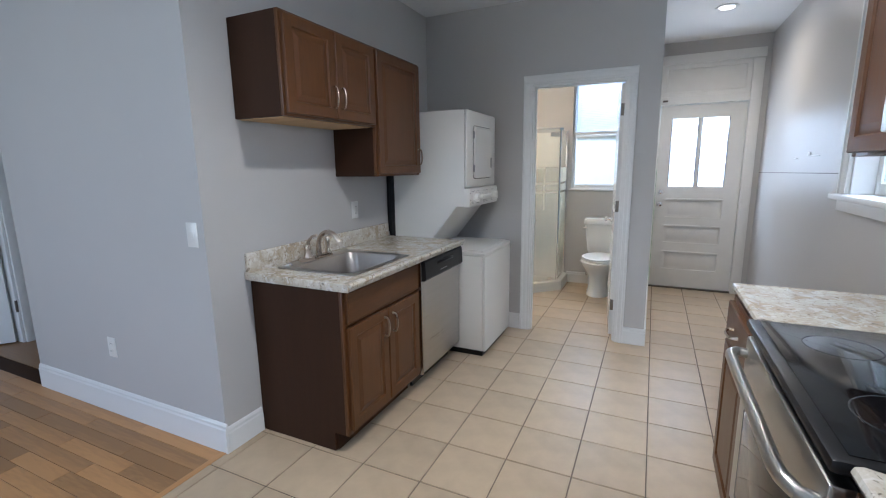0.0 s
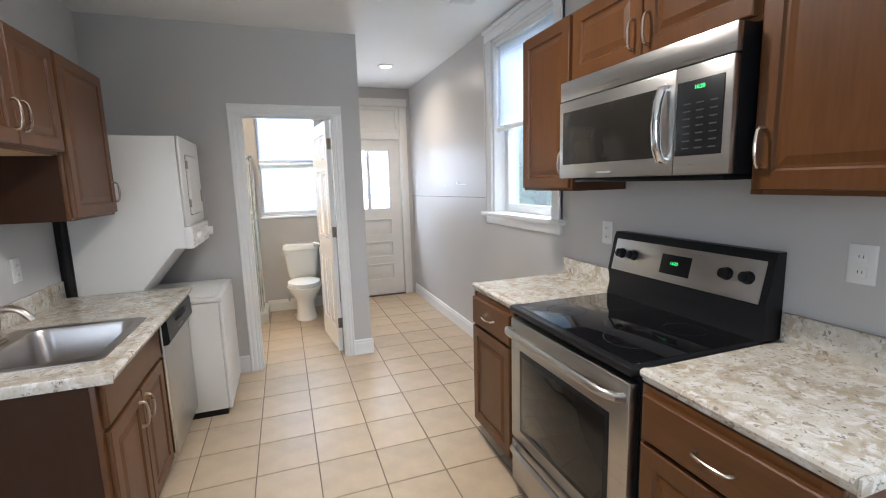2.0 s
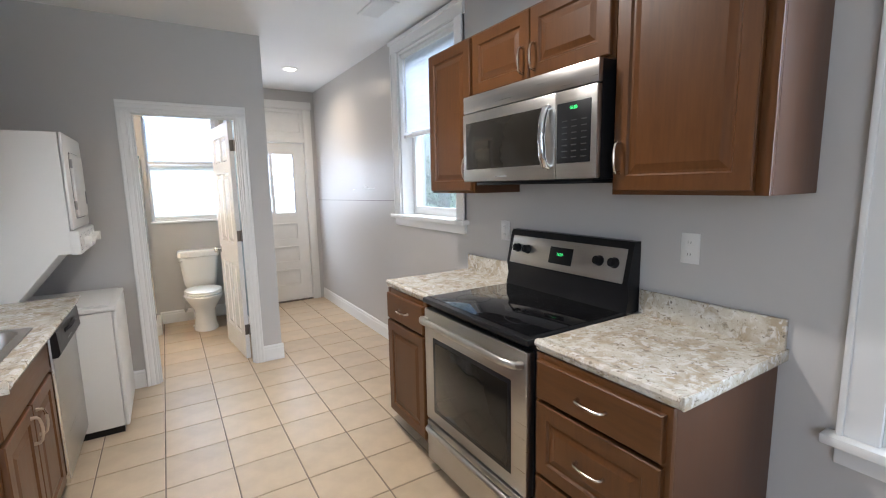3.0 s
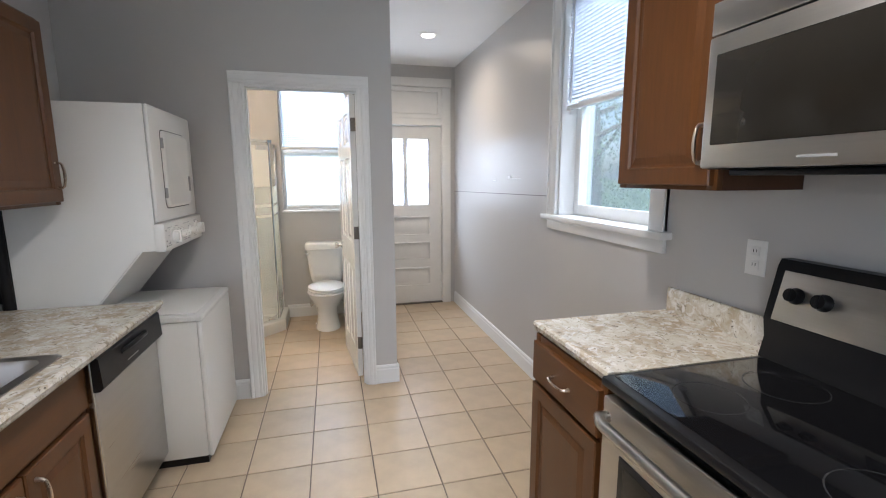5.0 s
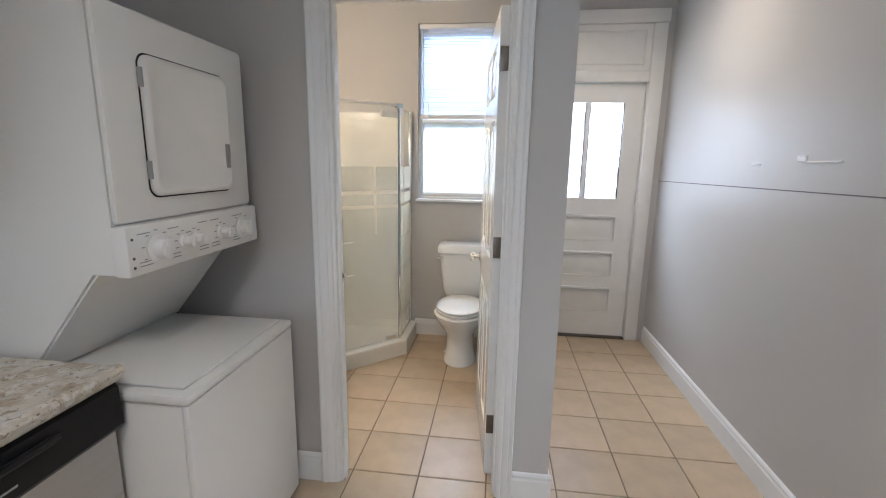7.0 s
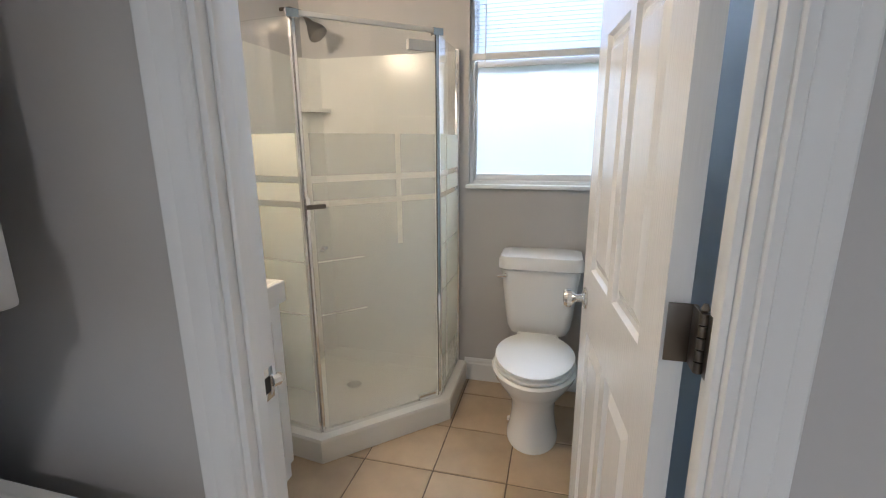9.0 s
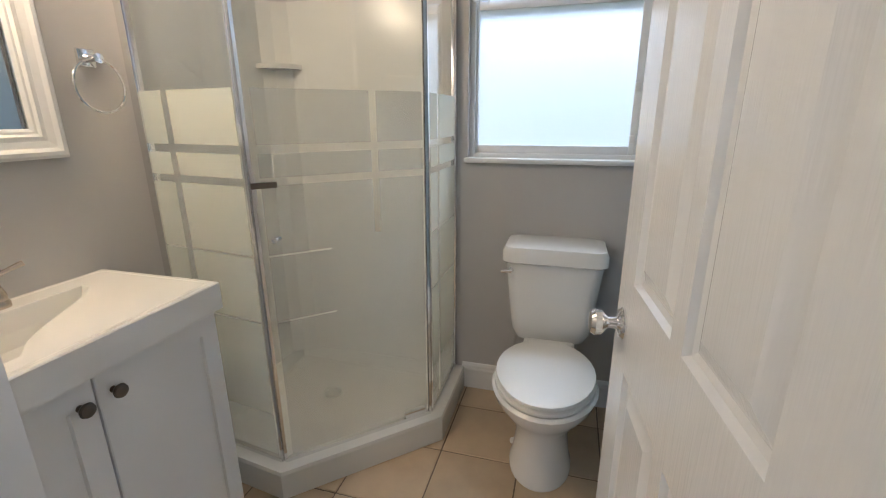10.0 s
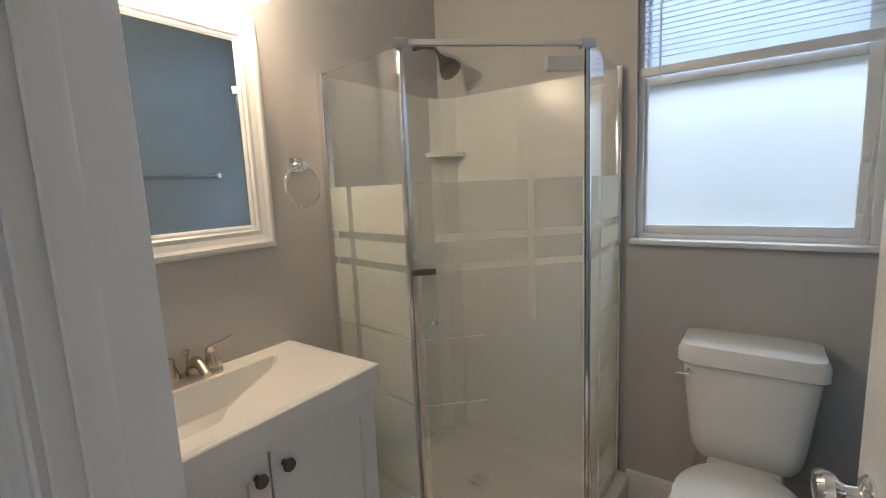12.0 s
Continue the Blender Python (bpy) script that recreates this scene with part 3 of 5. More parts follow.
part("sash_lock", box(G1 - 0.040, G1 - 0.016, YB + 0.026, YB + 0.046, 1.205, 1.235, 0.004), PLASTW, w1)
bl1 = thing("window_blind", (-0.79, YB + 0.015, 2.40), "white mini blind half raised over the frosted bathroom window", "blind")
part("headrail", box(WX0 + 0.006, WX1 - 0.006, YB + 0.010, YB + 0.038, 2.405, 2.437, 0.002), TRIM, bl1)
slats(bl1, 31, YB + 0.024, WX0 + 0.010, WX1 - 0.010, 2.392, 0.0190, 0.12)
part("bottom_rail", box(WX0 + 0.010, WX1 - 0.010, YB + 0.014, YB + 0.034, 1.757, 1.790, 0.004), TRIM, bl1)
part("wand", tube([(WX0 + 0.08, YB - 0.006, 2.40), (WX0 + 0.082, YB - 0.008, 1.74)], 0.004, 6), PLASTW, bl1)
part("cord", tube([(WX1 - 0.05, YB - 0.004, 2.40), (WX1 - 0.055, YB - 0.006, 1.9), (WX1 - 0.06, YB - 0.006, 1.45), (WX1 - 0.075, YB - 0.01, 1.16)], 0.0018, 6), PLASTW, bl1)
for cx in (-1.00, -0.745, -0.49):
    part("ladder_cord", box(cx - 0.001, cx + 0.001, YB + 0.010, YB + 0.011, 1.79, 2.405), PLASTW, bl1)


def side_window(name, xw, y0, y1, z0, z1, rail, blind_to, label):
    """A tall sash window in the right-hand wall: casing, stool, apron, jamb liners, two sashes."""
    w = tagged(new(name), label, "window", kind="structure")
    w.location = (xw, (y0 + y1) / 2, z0)
    c = 0.10
    for a, b in ((y0 - c, y0), (y1, y1 + c)):
        bm = box(xw - 0.020, xw + 0.001, a, b, z0, z1 + 0.001, 0.003)
        bm = box(xw - 0.028, xw + 0.001, a if a < y0 else b - 0.018, a + 0.018 if a < y0 else b, z0, z1, 0.004, bm)
        part("casing", bm, TRIM, w)
    bm = box(xw - 0.022, xw + 0.001, y0 - c - 0.004, y1 + c + 0.004, z1 + 0.002, z1 + 0.085, 0.003)
    bm = box(xw - 0.036, xw + 0.001, y0 - c - 0.018, y1 + c + 0.018, z1 + 0.070, z1 + 0.100, 0.006, bm)
    part("head_casing", bm, TRIM, w)
    part("window_sill", box(xw - 0.055, xw + 0.20, y0 - c - 0.03, y1 + c + 0.03, z0 - 0.032, z0, 0.006), TRIM, w)
    part("apron", box(xw - 0.020, xw + 0.001, y0 - c, y1 + c, z0 - 0.095, z0 - 0.033, 0.004), TRIM, w)
    for a, b in ((y0, y0 + 0.02), (y1 - 0.02, y1)):
        part("jamb", box(xw, xw + 0.22, a, b, z0, z1, 0.002), TRIM, w)
    part("jamb", box(xw, xw + 0.22, y0 + 0.02, y1 - 0.02, z1 - 0.02, z1, 0.002), TRIM, w)
    g0, g1 = y0 + 0.02, y1 - 0.02
    for q0, q1, xx in ((z0, rail + 0.03, 0.10), (rail, z1 - 0.02, 0.14)):
        for a, b, d, e in ((g0, g0 + 0.055, q0, q1), (g1 - 0.055, g1, q0, q1), (g0 + 0.055, g1 - 0.055, q0, q0 + 0.065), (g0 + 0.055, g1 - 0.055, q1 - 0.04, q1)):
            part("sash", box(xw + xx, xw + xx + 0.035, a, b, d, e, 0.004), TRIM, w)
        part("pane", box(xw + xx + 0.014, xw + xx + 0.018, g0 + 0.055, g1 - 0.055, q0 + 0.065, q1 - 0.04), GLASS, w, "clear glass pane").visible_shadow = False
    b = thing("window_blind", (xw + 0.05, (y0 + y1) / 2, z1), "white mini blind partly raised in a side window", "blind")
    part("headrail", box(xw + 0.020, xw + 0.050, g0 + 0.003, g1 - 0.003, z1 - 0.055, z1 - 0.022, 0.002), TRIM, b)
    n = int((z1 - 0.065 - blind_to) / 0.021)
    slats(b, n, xw + 0.035, g0 + 0.008, g1 - 0.008, z1 - 0.070, 0.021, -0.85, "y")
    part("bottom_rail", box(xw + 0.022, xw + 0.048, g0 + 0.006, g1 - 0.006, blind_to - 0.03, blind_to - 0.004, 0.004), TRIM, b)
    part("wand", tube([(xw + 0.016, g1 - 0.07, z1 - 0.06), (xw + 0.010, g1 - 0.075, blind_to - 0.06)], 0.004, 6), PLASTW, b)
    return w


win2 = side_window("window_2", XR, 2.46, 3.33, 1.235, 2.56, 1.90, 1.90, "tall white-framed sash window with moulded casing and a blind")
part("insect_screen", box(XR + 0.192, XR + 0.1935, 2.485, 3.305, 1.24, 1.93), SCREEN, win2, "fine grey insect screen", False).visible_shadow = False
side_window("window_3", XK, -0.62, 0.22, 0.70, 2.50, 1.60, 2.20, "white-framed sash window with moulded casing")

# doorway in the far dining wall, its door ajar
d3 = tagged(new("door_3"), "white door frame in the dining room wall", "door frame", kind="structure")
d3.location = (-4.95, 1.45, 0)
for a, b in ((0.93, 1.05), (1.86, 1.98)):
    part("casing", box(-4.952, -4.928, a, b, 0, 2.04, 0.005), TRIM, d3)
part("casing", box(-4.952, -4.926, 0.92, 1.99, 2.042, 2.17, 0.005), TRIM, d3)
for a, b in ((1.05, 1.07), (1.84, 1.86)):
    part("jamb", box(-5.072, -4.948, a, b, 0, 2.04, 0.002), TRIM, d3)
dd = thing("interior_door", (-5.0, 1.80, 0.01), "white interior door standing ajar in the dining room wall", "door")
part("leaf", loft([[(-5.03 - u * math.sin(0.6) + w * 0.035 * math.cos(0.6), 1.83 - u * math.cos(0.6) - w * 0.035 * math.sin(0.6), 0.012 + v) for u, w in ((0, 0), (0.74, 0), (0.74, 1), (0, 1))] for v in (0, 2.0)]), TRIM, dd)
for hz in (0.32, 1.80):
    part("hinge", box(-4.955, -4.946, 1.832, 1.850, hz - 0.05, hz + 0.05, 0.001), BRONZE, dd)


# ---- kitchen cabinets ----
def bar_pull(at, facing, length, horizontal, parent, material=None):
    """A bowed pull on two feet."""
    f = FACING[facing](at)
    L2 = length / 2
    prof = [(-L2, 0.0), (-L2, 0.016), (-L2 * 0.85, 0.024), (-L2 * 0.4, 0.029), (0, 0.030), (L2 * 0.4, 0.029), (L2 * 0.85, 0.024), (L2, 0.016), (L2, 0.0)]
    pts = [f(u, 0, w) if horizontal else f(0, u, w) for u, w in prof]
    return part("handle", tube(pts, [0.0075, 0.0055, 0.0048, 0.0055, 0.006, 0.0055, 0.0048, 0.0055, 0.0075], 8), material or NICKEL, parent, "brushed nickel bow handle")


def cab_front(name, x, facing, y0, y1, z0, z1, parent, style, pull=None):
    """A door or drawer front, with a pull at (y, z) upright or lying."""
    o = (x, y0, z0)
    ob = part(name, stepped(o, facing, y1 - y0, z1 - z0, style), CABH if style is SLAB else CAB, parent, "", False)
    if pull:
        s = 1 if facing == "x+" else -1
        bar_pull((x + s * 0.020, pull[0], pull[1]), facing, 0.105, pull[2], ob)
    return ob


def carcass(parent, xa, xb, y0, y1, z0, z1, toe=0.0, front="x+", top=True):
    """Side panels, floor, top rail and face frame of a cabinet."""
    t = 0.016
    # the right-hand run takes the copy lightened for window light
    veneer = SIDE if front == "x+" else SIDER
    xf = xb if front == "x+" else xa
    s = 1 if front == "x+" else -1
    part("floor_panel", box(xa, xb, y0 + t, y1 - t, z0 + toe, z0 + toe + t), SIDE, parent, "", False)
    if top:
        part("top_panel", box(xa, xb, y0 + t, y1 - t, z1 - t, z1), SIDE, parent, "", False)
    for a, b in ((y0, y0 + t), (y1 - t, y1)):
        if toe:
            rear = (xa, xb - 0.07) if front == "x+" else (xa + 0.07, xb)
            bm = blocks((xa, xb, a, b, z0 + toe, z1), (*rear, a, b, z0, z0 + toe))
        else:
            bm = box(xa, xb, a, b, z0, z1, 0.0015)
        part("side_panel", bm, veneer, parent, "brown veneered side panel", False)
    bk = (xa, xa + 0.006) if front == "x+" else (xb - 0.006, xb)
    part("back_panel", box(*bk, y0 + t, y1 - t, z0 + toe + t, z1 - t), SIDE, parent, "", False)
    fr = (xf, xf + 0.019) if s > 0 else (xf - 0.019, xf)
    for a, b in ((y0, y0 + 0.036), (y1 - 0.036, y1)):
        part("stile", box(*fr, a, b, z0 + toe, z1, 0.0015), CAB, parent)
    for a, b in ((z0 + toe, z0 + toe + 0.036), (z1 - 0.036, z1)):
        part("rail", box(*fr, y0 + 0.036, y1 - 0.036, a, b, 0.0015), CABH, parent)
    if toe:
        tk = (xf - 0.075, xf - 0.060) if s > 0 else (xf + 0.060, xf + 0.075)
        part("toe_kick", box(*tk, y0 + t, y1 - t, z0, z0 + toe), SIDE, parent)
    return xf + s * 0.019


# left run: sink base
XB = -1.530
sb = thing("base_cabinet", (-1.82, 2.1, 0), "dark brown sink base cabinet with two raised-panel doors", "cabinet")
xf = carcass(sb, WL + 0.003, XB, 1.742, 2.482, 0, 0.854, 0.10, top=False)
part("rail", box(XB, XB + 0.019, 1.778, 2.446, 0.648, 0.682), CABH, sb)
cab_front("drawer_front", xf, "x+", 1.762, 2.462, 0.680, 0.833, sb, SLAB)
cab_front("door", xf, "x+", 1.762, 2.108, 0.125, 0.660, sb, RAISED, (2.070, 0.568, False))
cab_front("door", xf, "x+", 2.116, 2.462, 0.125, 0.660, sb, RAISED, (2.154, 0.568, False))

# uppers on the left
UF = -1.795
u1 = thing("wall_cabinet", (-1.95, 2.1, 1.655), "short brown wall cabinet with two raised-panel doors above the sink", "cabinet")
xf = carcass(u1, WL + 0.003, UF, 1.740, 2.480, 1.655, 2.115)
cab_front("door", xf, "x+", 1.752, 2.106, 1.668, 2.102, u1, RAISED, (2.078, 1.775, False))
cab_front("door", xf, "x+", 2.114, 2.468, 1.668, 2.102, u1, RAISED, (2.142, 1.775, False))
part("underside", box(WL + 0.01, UF - 0.005, 1.757, 2.463, 1.651, 1.6545), RAWPLY, u1, "unstained ply underside")
u2 = thing("wall_cabinet", (-1.95, 2.77, 1.36), "tall brown wall cabinet with one raised-panel door beside the dryer", "cabinet")
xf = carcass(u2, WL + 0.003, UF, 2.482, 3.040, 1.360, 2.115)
cab_front("door", xf, "x+", 2.496, 3.026, 1.374, 2.102, u2, RAISED, (2.995, 1.485, False))

# right run
XF = 0.130
b1 = thing("base_cabinet", (0.42, 2.03, 0), "narrow brown base cabinet with a drawer over a raised-panel door", "cabinet")
xf = carcass(b1, XF, XK - 0.003, 1.800, 2.262, 0, 0.878, 0.10, "x-")
cab_front("drawer_front", xf, "x-", 1.818, 2.246, 0.705, 0.855, b1, SLAB, (2.03, 0.780, True))
cab_front("door", xf, "x-", 1.818, 2.246, 0.125, 0.690, b1, RAISED)
b2 = thing("base_cabinet", (0.42, 0.74, 0), "brown base cabinet with a stack of three drawers beside the range", "cabinet")
xf = carcass(b2, XF, XK - 0.003, 0.490, 1.002, 0, 0.878, 0.10, "x-")
cab_front("drawer_front", xf, "x-", 0.507, 0.985, 0.715, 0.855, b2, SLAB, (0.74, 0.785, True))
cab_front("drawer_front", xf, "x-", 0.507, 0.985, 0.425, 0.700, b2, RAISED, (0.74, 0.565, True))
cab_front("drawer_front", xf, "x-", 0.507, 0.985, 0.125, 0.410, b2, RAISED, (0.74, 0.270, True))
RU = 0.425
u3 = thing("wall_cabinet", (0.57, 2.0, 1.43), "narrow brown wall cabinet with a raised-panel door beside the window", "cabinet")
xf = carcass(u3, RU, XK - 0.003, 1.780, 2.212, 1.430, 2.215, 0, "x-")
cab_front("door", xf, "x-", 1.792, 2.200, 1.443, 2.202, u3, RAISED, (1.822, 1.56, False))
u4 = thing("wall_cabinet", (0.57, 1.37, 1.905), "short brown wall cabinet with two raised-panel doors over the microwave", "cabinet")
xf = carcass(u4, RU, XK - 0.003, 0.935, 1.778, 1.905, 2.215, 0, "x-")
cab_front("door", xf, "x-", 0.948, 1.352, 1.918, 2.202, u4, RAISED, (1.320, 2.00, False))
cab_front("door", xf, "x-", 1.360, 1.765, 1.918, 2.202, u4, RAISED, (1.392, 2.00, False))
u5 = thing("wall_cabinet", (0.57, 0.66, 1.43), "brown wall cabinet with one wide raised-panel door", "cabinet")
xf = carcass(u5, RU, XK - 0.003, 0.432, 0.932, 1.430, 2.215, 0, "x-")
cab_front("door", xf, "x-", 0.468, 0.918, 1.443, 2.202, u5, RAISED, (0.892, 1.56, False))


# ---- worktops ----
def worktop_front(xa, xb, y0, y1, z1, s, bm=None):
    """Post-formed counter: a rolled front edge with a raised lip, drawn along y."""
    prof = [(0, -0.038), (0.010, -0.038), (0.016, -0.030), (0.016, -0.022), (0.024, -0.018), (0.028, -0.008), (0.024, 0.002), (0.012, 0.005), (0.0, 0.003), (-0.02, 0.0)]
    ring = lambda y: [(xb + s * (d - 0.028), y, z1 + h) for d, h in prof] + [(xa, y, z1), (xa, y, z1 - 0.038)]
    return loft([ring(y0), ring(y1)], True, bm)


ct = thing("worktop", (-1.78, 2.4, 0.872), "cream and brown granite-look laminate worktop on the sink cabinet", "worktop")
SX0, SX1, SY0, SY1 = -2.005, -1.555, 1.868, 2.402
ZT = 0.893
corners = lambda x0, x1, y0, y1, z: [(x0, y0, z), (x1, y0, z), (x1, y1, z), (x0, y1, z)]
outer, hole = (WL + 0.02, -1.475, 1.715, 3.075), (SX0, SX1, SY0, SY1)
slabm = loft([corners(*outer, ZT - 0.038), corners(*outer, ZT), corners(*hole, ZT), corners(*hole, ZT - 0.038), corners(*outer, ZT - 0.038)], False)
bmesh.ops.remove_doubles(slabm, verts=slabm.verts, dist=0.0001)
part("slab", slabm, GRAN, ct, "", False)
part("front_edge", worktop_front(-1.4755, -1.435, 1.715, 3.075, ZT, 1), GRAN, ct)
part("end_edge", box(WL + 0.002, -1.445, 1.706, 1.7148, ZT - 0.038, ZT + 0.003, 0.003), GRAN, ct)
part("backsplash", box(WL + 0.001, WL + 0.020, 1.715, 3.075, ZT - 0.03, ZT + 0.100, 0.006), GRAN, ct)
for nm, ya, yb, lab in (("worktop", 1.792, 2.272, "granite-look laminate worktop between range and window"), ("worktop", 0.470, 1.006, "granite-look laminate worktop beside the range")):
    c2 = thing(nm, (0.4, (ya + yb) / 2, 0.88), lab, "worktop")
    part("slab", box(0.140, XK - 0.02, ya, yb, 0.88, 0.918), GRAN, c2, "", False)
    part("front_edge", worktop_front(0.1405, 0.100, ya, yb, 0.918, -1), GRAN, c2)
    part("backsplash", box(XK - 0.020, XK - 0.001, ya, yb, 0.89, 1.020, 0.006), GRAN, c2)
    ye = (yb + 0.0002, yb + 0.008) if ya > 1 else (ya - 0.008, ya - 0.0002)
    part("end_edge", box(0.110, XK - 0.002, *ye, 0.881, 0.921, 0.003), GRAN, c2)

# sink and tap
sk = thing("kitchen_sink", (-1.78, 2.13, 0.9), "single-bowl stainless steel sink set in the worktop", "sink")


def rrect(x0, x1, y0, y1, r, z, n=6):
    pts = []
    for cx, cy, a0 in ((x1 - r, y1 - r, 0), (x0 + r, y1 - r, 90), (x0 + r, y0 + r, 180), (x1 - r, y0 + r, 270)):
        for i in range(n + 1):
            a = radians(a0 + 90 * i / n)
            pts.append((cx + r * math.cos(a), cy + r * math.sin(a), z))
    return pts


rings = [rrect(-2.025, -1.515, 1.848, 2.422, 0.03, ZT + 0.001), rrect(-2.025, -1.515, 1.848, 2.422, 0.03, ZT + 0.005), rrect(-2.015, -1.525, 1.858, 2.412, 0.03, ZT + 0.007), rrect(-1.935, -1.550, 1.885, 2.385, 0.05, ZT + 0.004), rrect(-1.930, -1.556, 1.890, 2.380, 0.06, ZT - 0.01), rrect(-1.915, -1.572, 1.905, 2.365, 0.07, ZT - 0.14), rrect(-1.89, -1.60, 1.935, 2.335, 0.07, ZT - 0.165)]
part("basin", loft(rings, "end"), SINKS, sk)
part("drain", lathe([(0.045, 0.0), (0.045, 0.004), (0.035, 0.002), (0.0, 0.001)], (-1.745, 2.135, ZT - 0.1645)), CHROME, sk)
part("hole_cover", lathe([(0.026, 0), (0.026, 0.004), (0.012, 0.012), (0.014, 0.018), (0.0, 0.02)], (-1.985, 1.905, ZT + 0.006)), CHROME, sk, "chrome hole cover")
tp = thing("kitchen_tap", (-1.985, 2.13, ZT), "brushed nickel kitchen tap with a lever and side spray", "tap")
part("deck_plate", loft([rrect(-2.012, -1.958, 2.00, 2.26, 0.025, ZT + 0.006 + h) for h in (0, 0.010)] + [rrect(-2.006, -1.964, 2.008, 2.252, 0.02, ZT + 0.021)]), NICKEL, tp)
sp = arc((-1.905, 2.15, ZT + 0.085), 0.075, 180, 35, 10, (1, 0, 0), (0, 0, 1))
part("spout", tube([(-1.985, 2.15, ZT + 0.015), (-1.982, 2.15, ZT + 0.06)] + sp + [(-1.828, 2.15, ZT + 0.105)], [0.019, 0.016] + [0.014] * 11 + [0.013], 12), NICKEL, tp)
part("body", lathe([(0.024, 0), (0.022, 0.02), (0.018, 0.05), (0.020, 0.07), (0.012, 0.085)], (-1.985, 2.06, ZT + 0.015)), NICKEL, tp)
part("lever", tube([(-1.985, 2.06, ZT + 0.085), (-1.97, 2.055, ZT + 0.12), (-1.935, 2.048, ZT + 0.148), (-1.90, 2.045, ZT + 0.156)], [0.012, 0.009, 0.007, 0.008], 10), NICKEL, tp)
part("side_spray", lathe([(0.018, 0), (0.017, 0.012), (0.011, 0.03), (0.013, 0.06), (0.016, 0.085), (0.008, 0.1)], (-1.985, 2.235, ZT + 0.02)), NICKEL, tp)

# dishwasher
dw = thing("dishwasher", (-1.8, 2.785, 0), "stainless dishwasher with a black control panel under the worktop", "dishwasher")
part("body", box(WL + 0.03, -1.515, 2.490, 3.070, 0.10, 0.852), BLACK, dw)
part("door", box(-1.515, -1.478, 2.492, 3.068, 0.115, 0.712, 0.006), STEEL, dw, "brushed steel door")
pr = [(-1.515, 0.715), (-1.462, 0.719), (-1.452, 0.732), (-1.458, 0.838), (-1.470, 0.850), (-1.515, 0.850)]
part("control_panel", loft([[(x, y, z) for x, z in pr] for y in (2.490, 3.070)]), BLACK, dw)
part("handle", tube([(-1.460, 2.66, 0.802), (-1.444, 2.70, 0.809), (-1.438, 2.78, 0.813), (-1.444, 2.86, 0.809), (-1.460, 2.90, 0.802)], 0.010, 8), BLACK, dw)
part("badge", box(-1.4555, -1.4525, 2.70, 2.80, 0.752, 0.757), GREYP, dw)
part("toe_kick", box(-1.59, -1.575, 2.495, 3.065, 0, 0.10), BLACK, dw)
part("trim_strip", box(-1.512, -1.482, 2.483, 2.4895, 0.10, 0.852, 0.001), CHROME, dw)

# stacked washer and dryer
wd = thing("laundry_center", (-1.7, 3.4, 0), "white stacked washer and dryer in the corner beside the bathroom door", "washer dryer")
WY0, WY1 = 3.100, 3.712
WF = -1.285
part("washer_cabinet", box(-2.03, WF - 0.022, WY0, WY1, 0.045, 0.770, 0.010), ENAMEL, wd)
part("washer_front", box(WF - 0.0215, WF, WY0 - 0.002, WY1 + 0.002, 0.045, 0.772, 0.008), ENAMEL, wd)
part("washer_top", box(-2.03, WF + 0.002, WY0 - 0.003, WY1 + 0.003, 0.773, 0.802, 0.010), ENAMEL, wd)
part("washer_lid", box(-1.78, WF - 0.03, WY0 + 0.03, WY1 - 0.03, 0.8025, 0.812, 0.005), ENAMEL, wd)
part("washer_base", box(-2.0, WF - 0.03, WY0 + 0.02, WY1 - 0.02, 0.0, 0.0448), BLACK, wd)
DF = -1.425
DZ0, DZ1 = 1.130, 1.805
sidep = [(-2.03, 0.78), (-1.80, 0.78), (DF - 0.092, DZ0), (DF - 0.022, DZ0), (DF - 0.022, DZ1), (-2.03, DZ1)]
part("dryer_cabinet", loft([[(x, y, z) for x, z in sidep] for y in (WY0, WY1)]), ENAMEL, wd, "", False)
part("dryer_front", box(DF - 0.0215, DF, WY0 - 0.002, WY1 + 0.002, 1.262, DZ1 + 0.002, 0.014), ENAMEL, wd)
part("sloped_panel", loft([[(-1.797, y, 0.776), (DF - 0.088, y, DZ0 - 0.004), (DF - 0.094, y, DZ0 + 0.004), (-1.803, y, 0.784)] for y in (WY0 + 0.01, WY1 - 0.01)]), ENAMEL, wd)


def rounded_x(y0, y1, z0, z1, r, x):
    return [(x, a, b) for a, b, c in rrect(y0, y1, z0, z1, r, 0)]


dy0, dy1, dz0, dz1 = WY0 + 0.118, WY0 + 0.492, 1.328, 1.700
part("dryer_door", loft([rounded_x(dy0 + i, dy1 - i, dz0 + i, dz1 - i, 0.03, DF + h) for i, h in ((0, 0.0), (0, 0.009), (0.007, 0.016), (0.016, 0.017), (0.020, 0.015))]), ENAMEL, wd)
part("door_gap", loft([rounded_x(dy0 - 0.005, dy1 + 0.005, dz0 - 0.005, dz1 + 0.005, 0.034, DF + h) for h in (-0.001, 0.0012)]), DARK, wd, "dark gap round the dryer door")
part("door_pull", box(DF + 0.016, DF + 0.0195, WY0 + 0.452, WY0 + 0.472, 1.402, 1.482, 0.004), GREYP, wd)
for hz in (1.40, 1.64):
    part("hinge", box(DF + 0.002, DF + 0.014, WY0 + 0.110, WY0 + 0.119, hz - 0.025, hz + 0.025, 0.002), GREYP, wd)
cp = part("console", box(DF - 0.03, DF + 0.020, WY0 - 0.004, WY1 + 0.004, DZ0 - 0.006, 1.2595, 0.010), ENAMEL, wd)
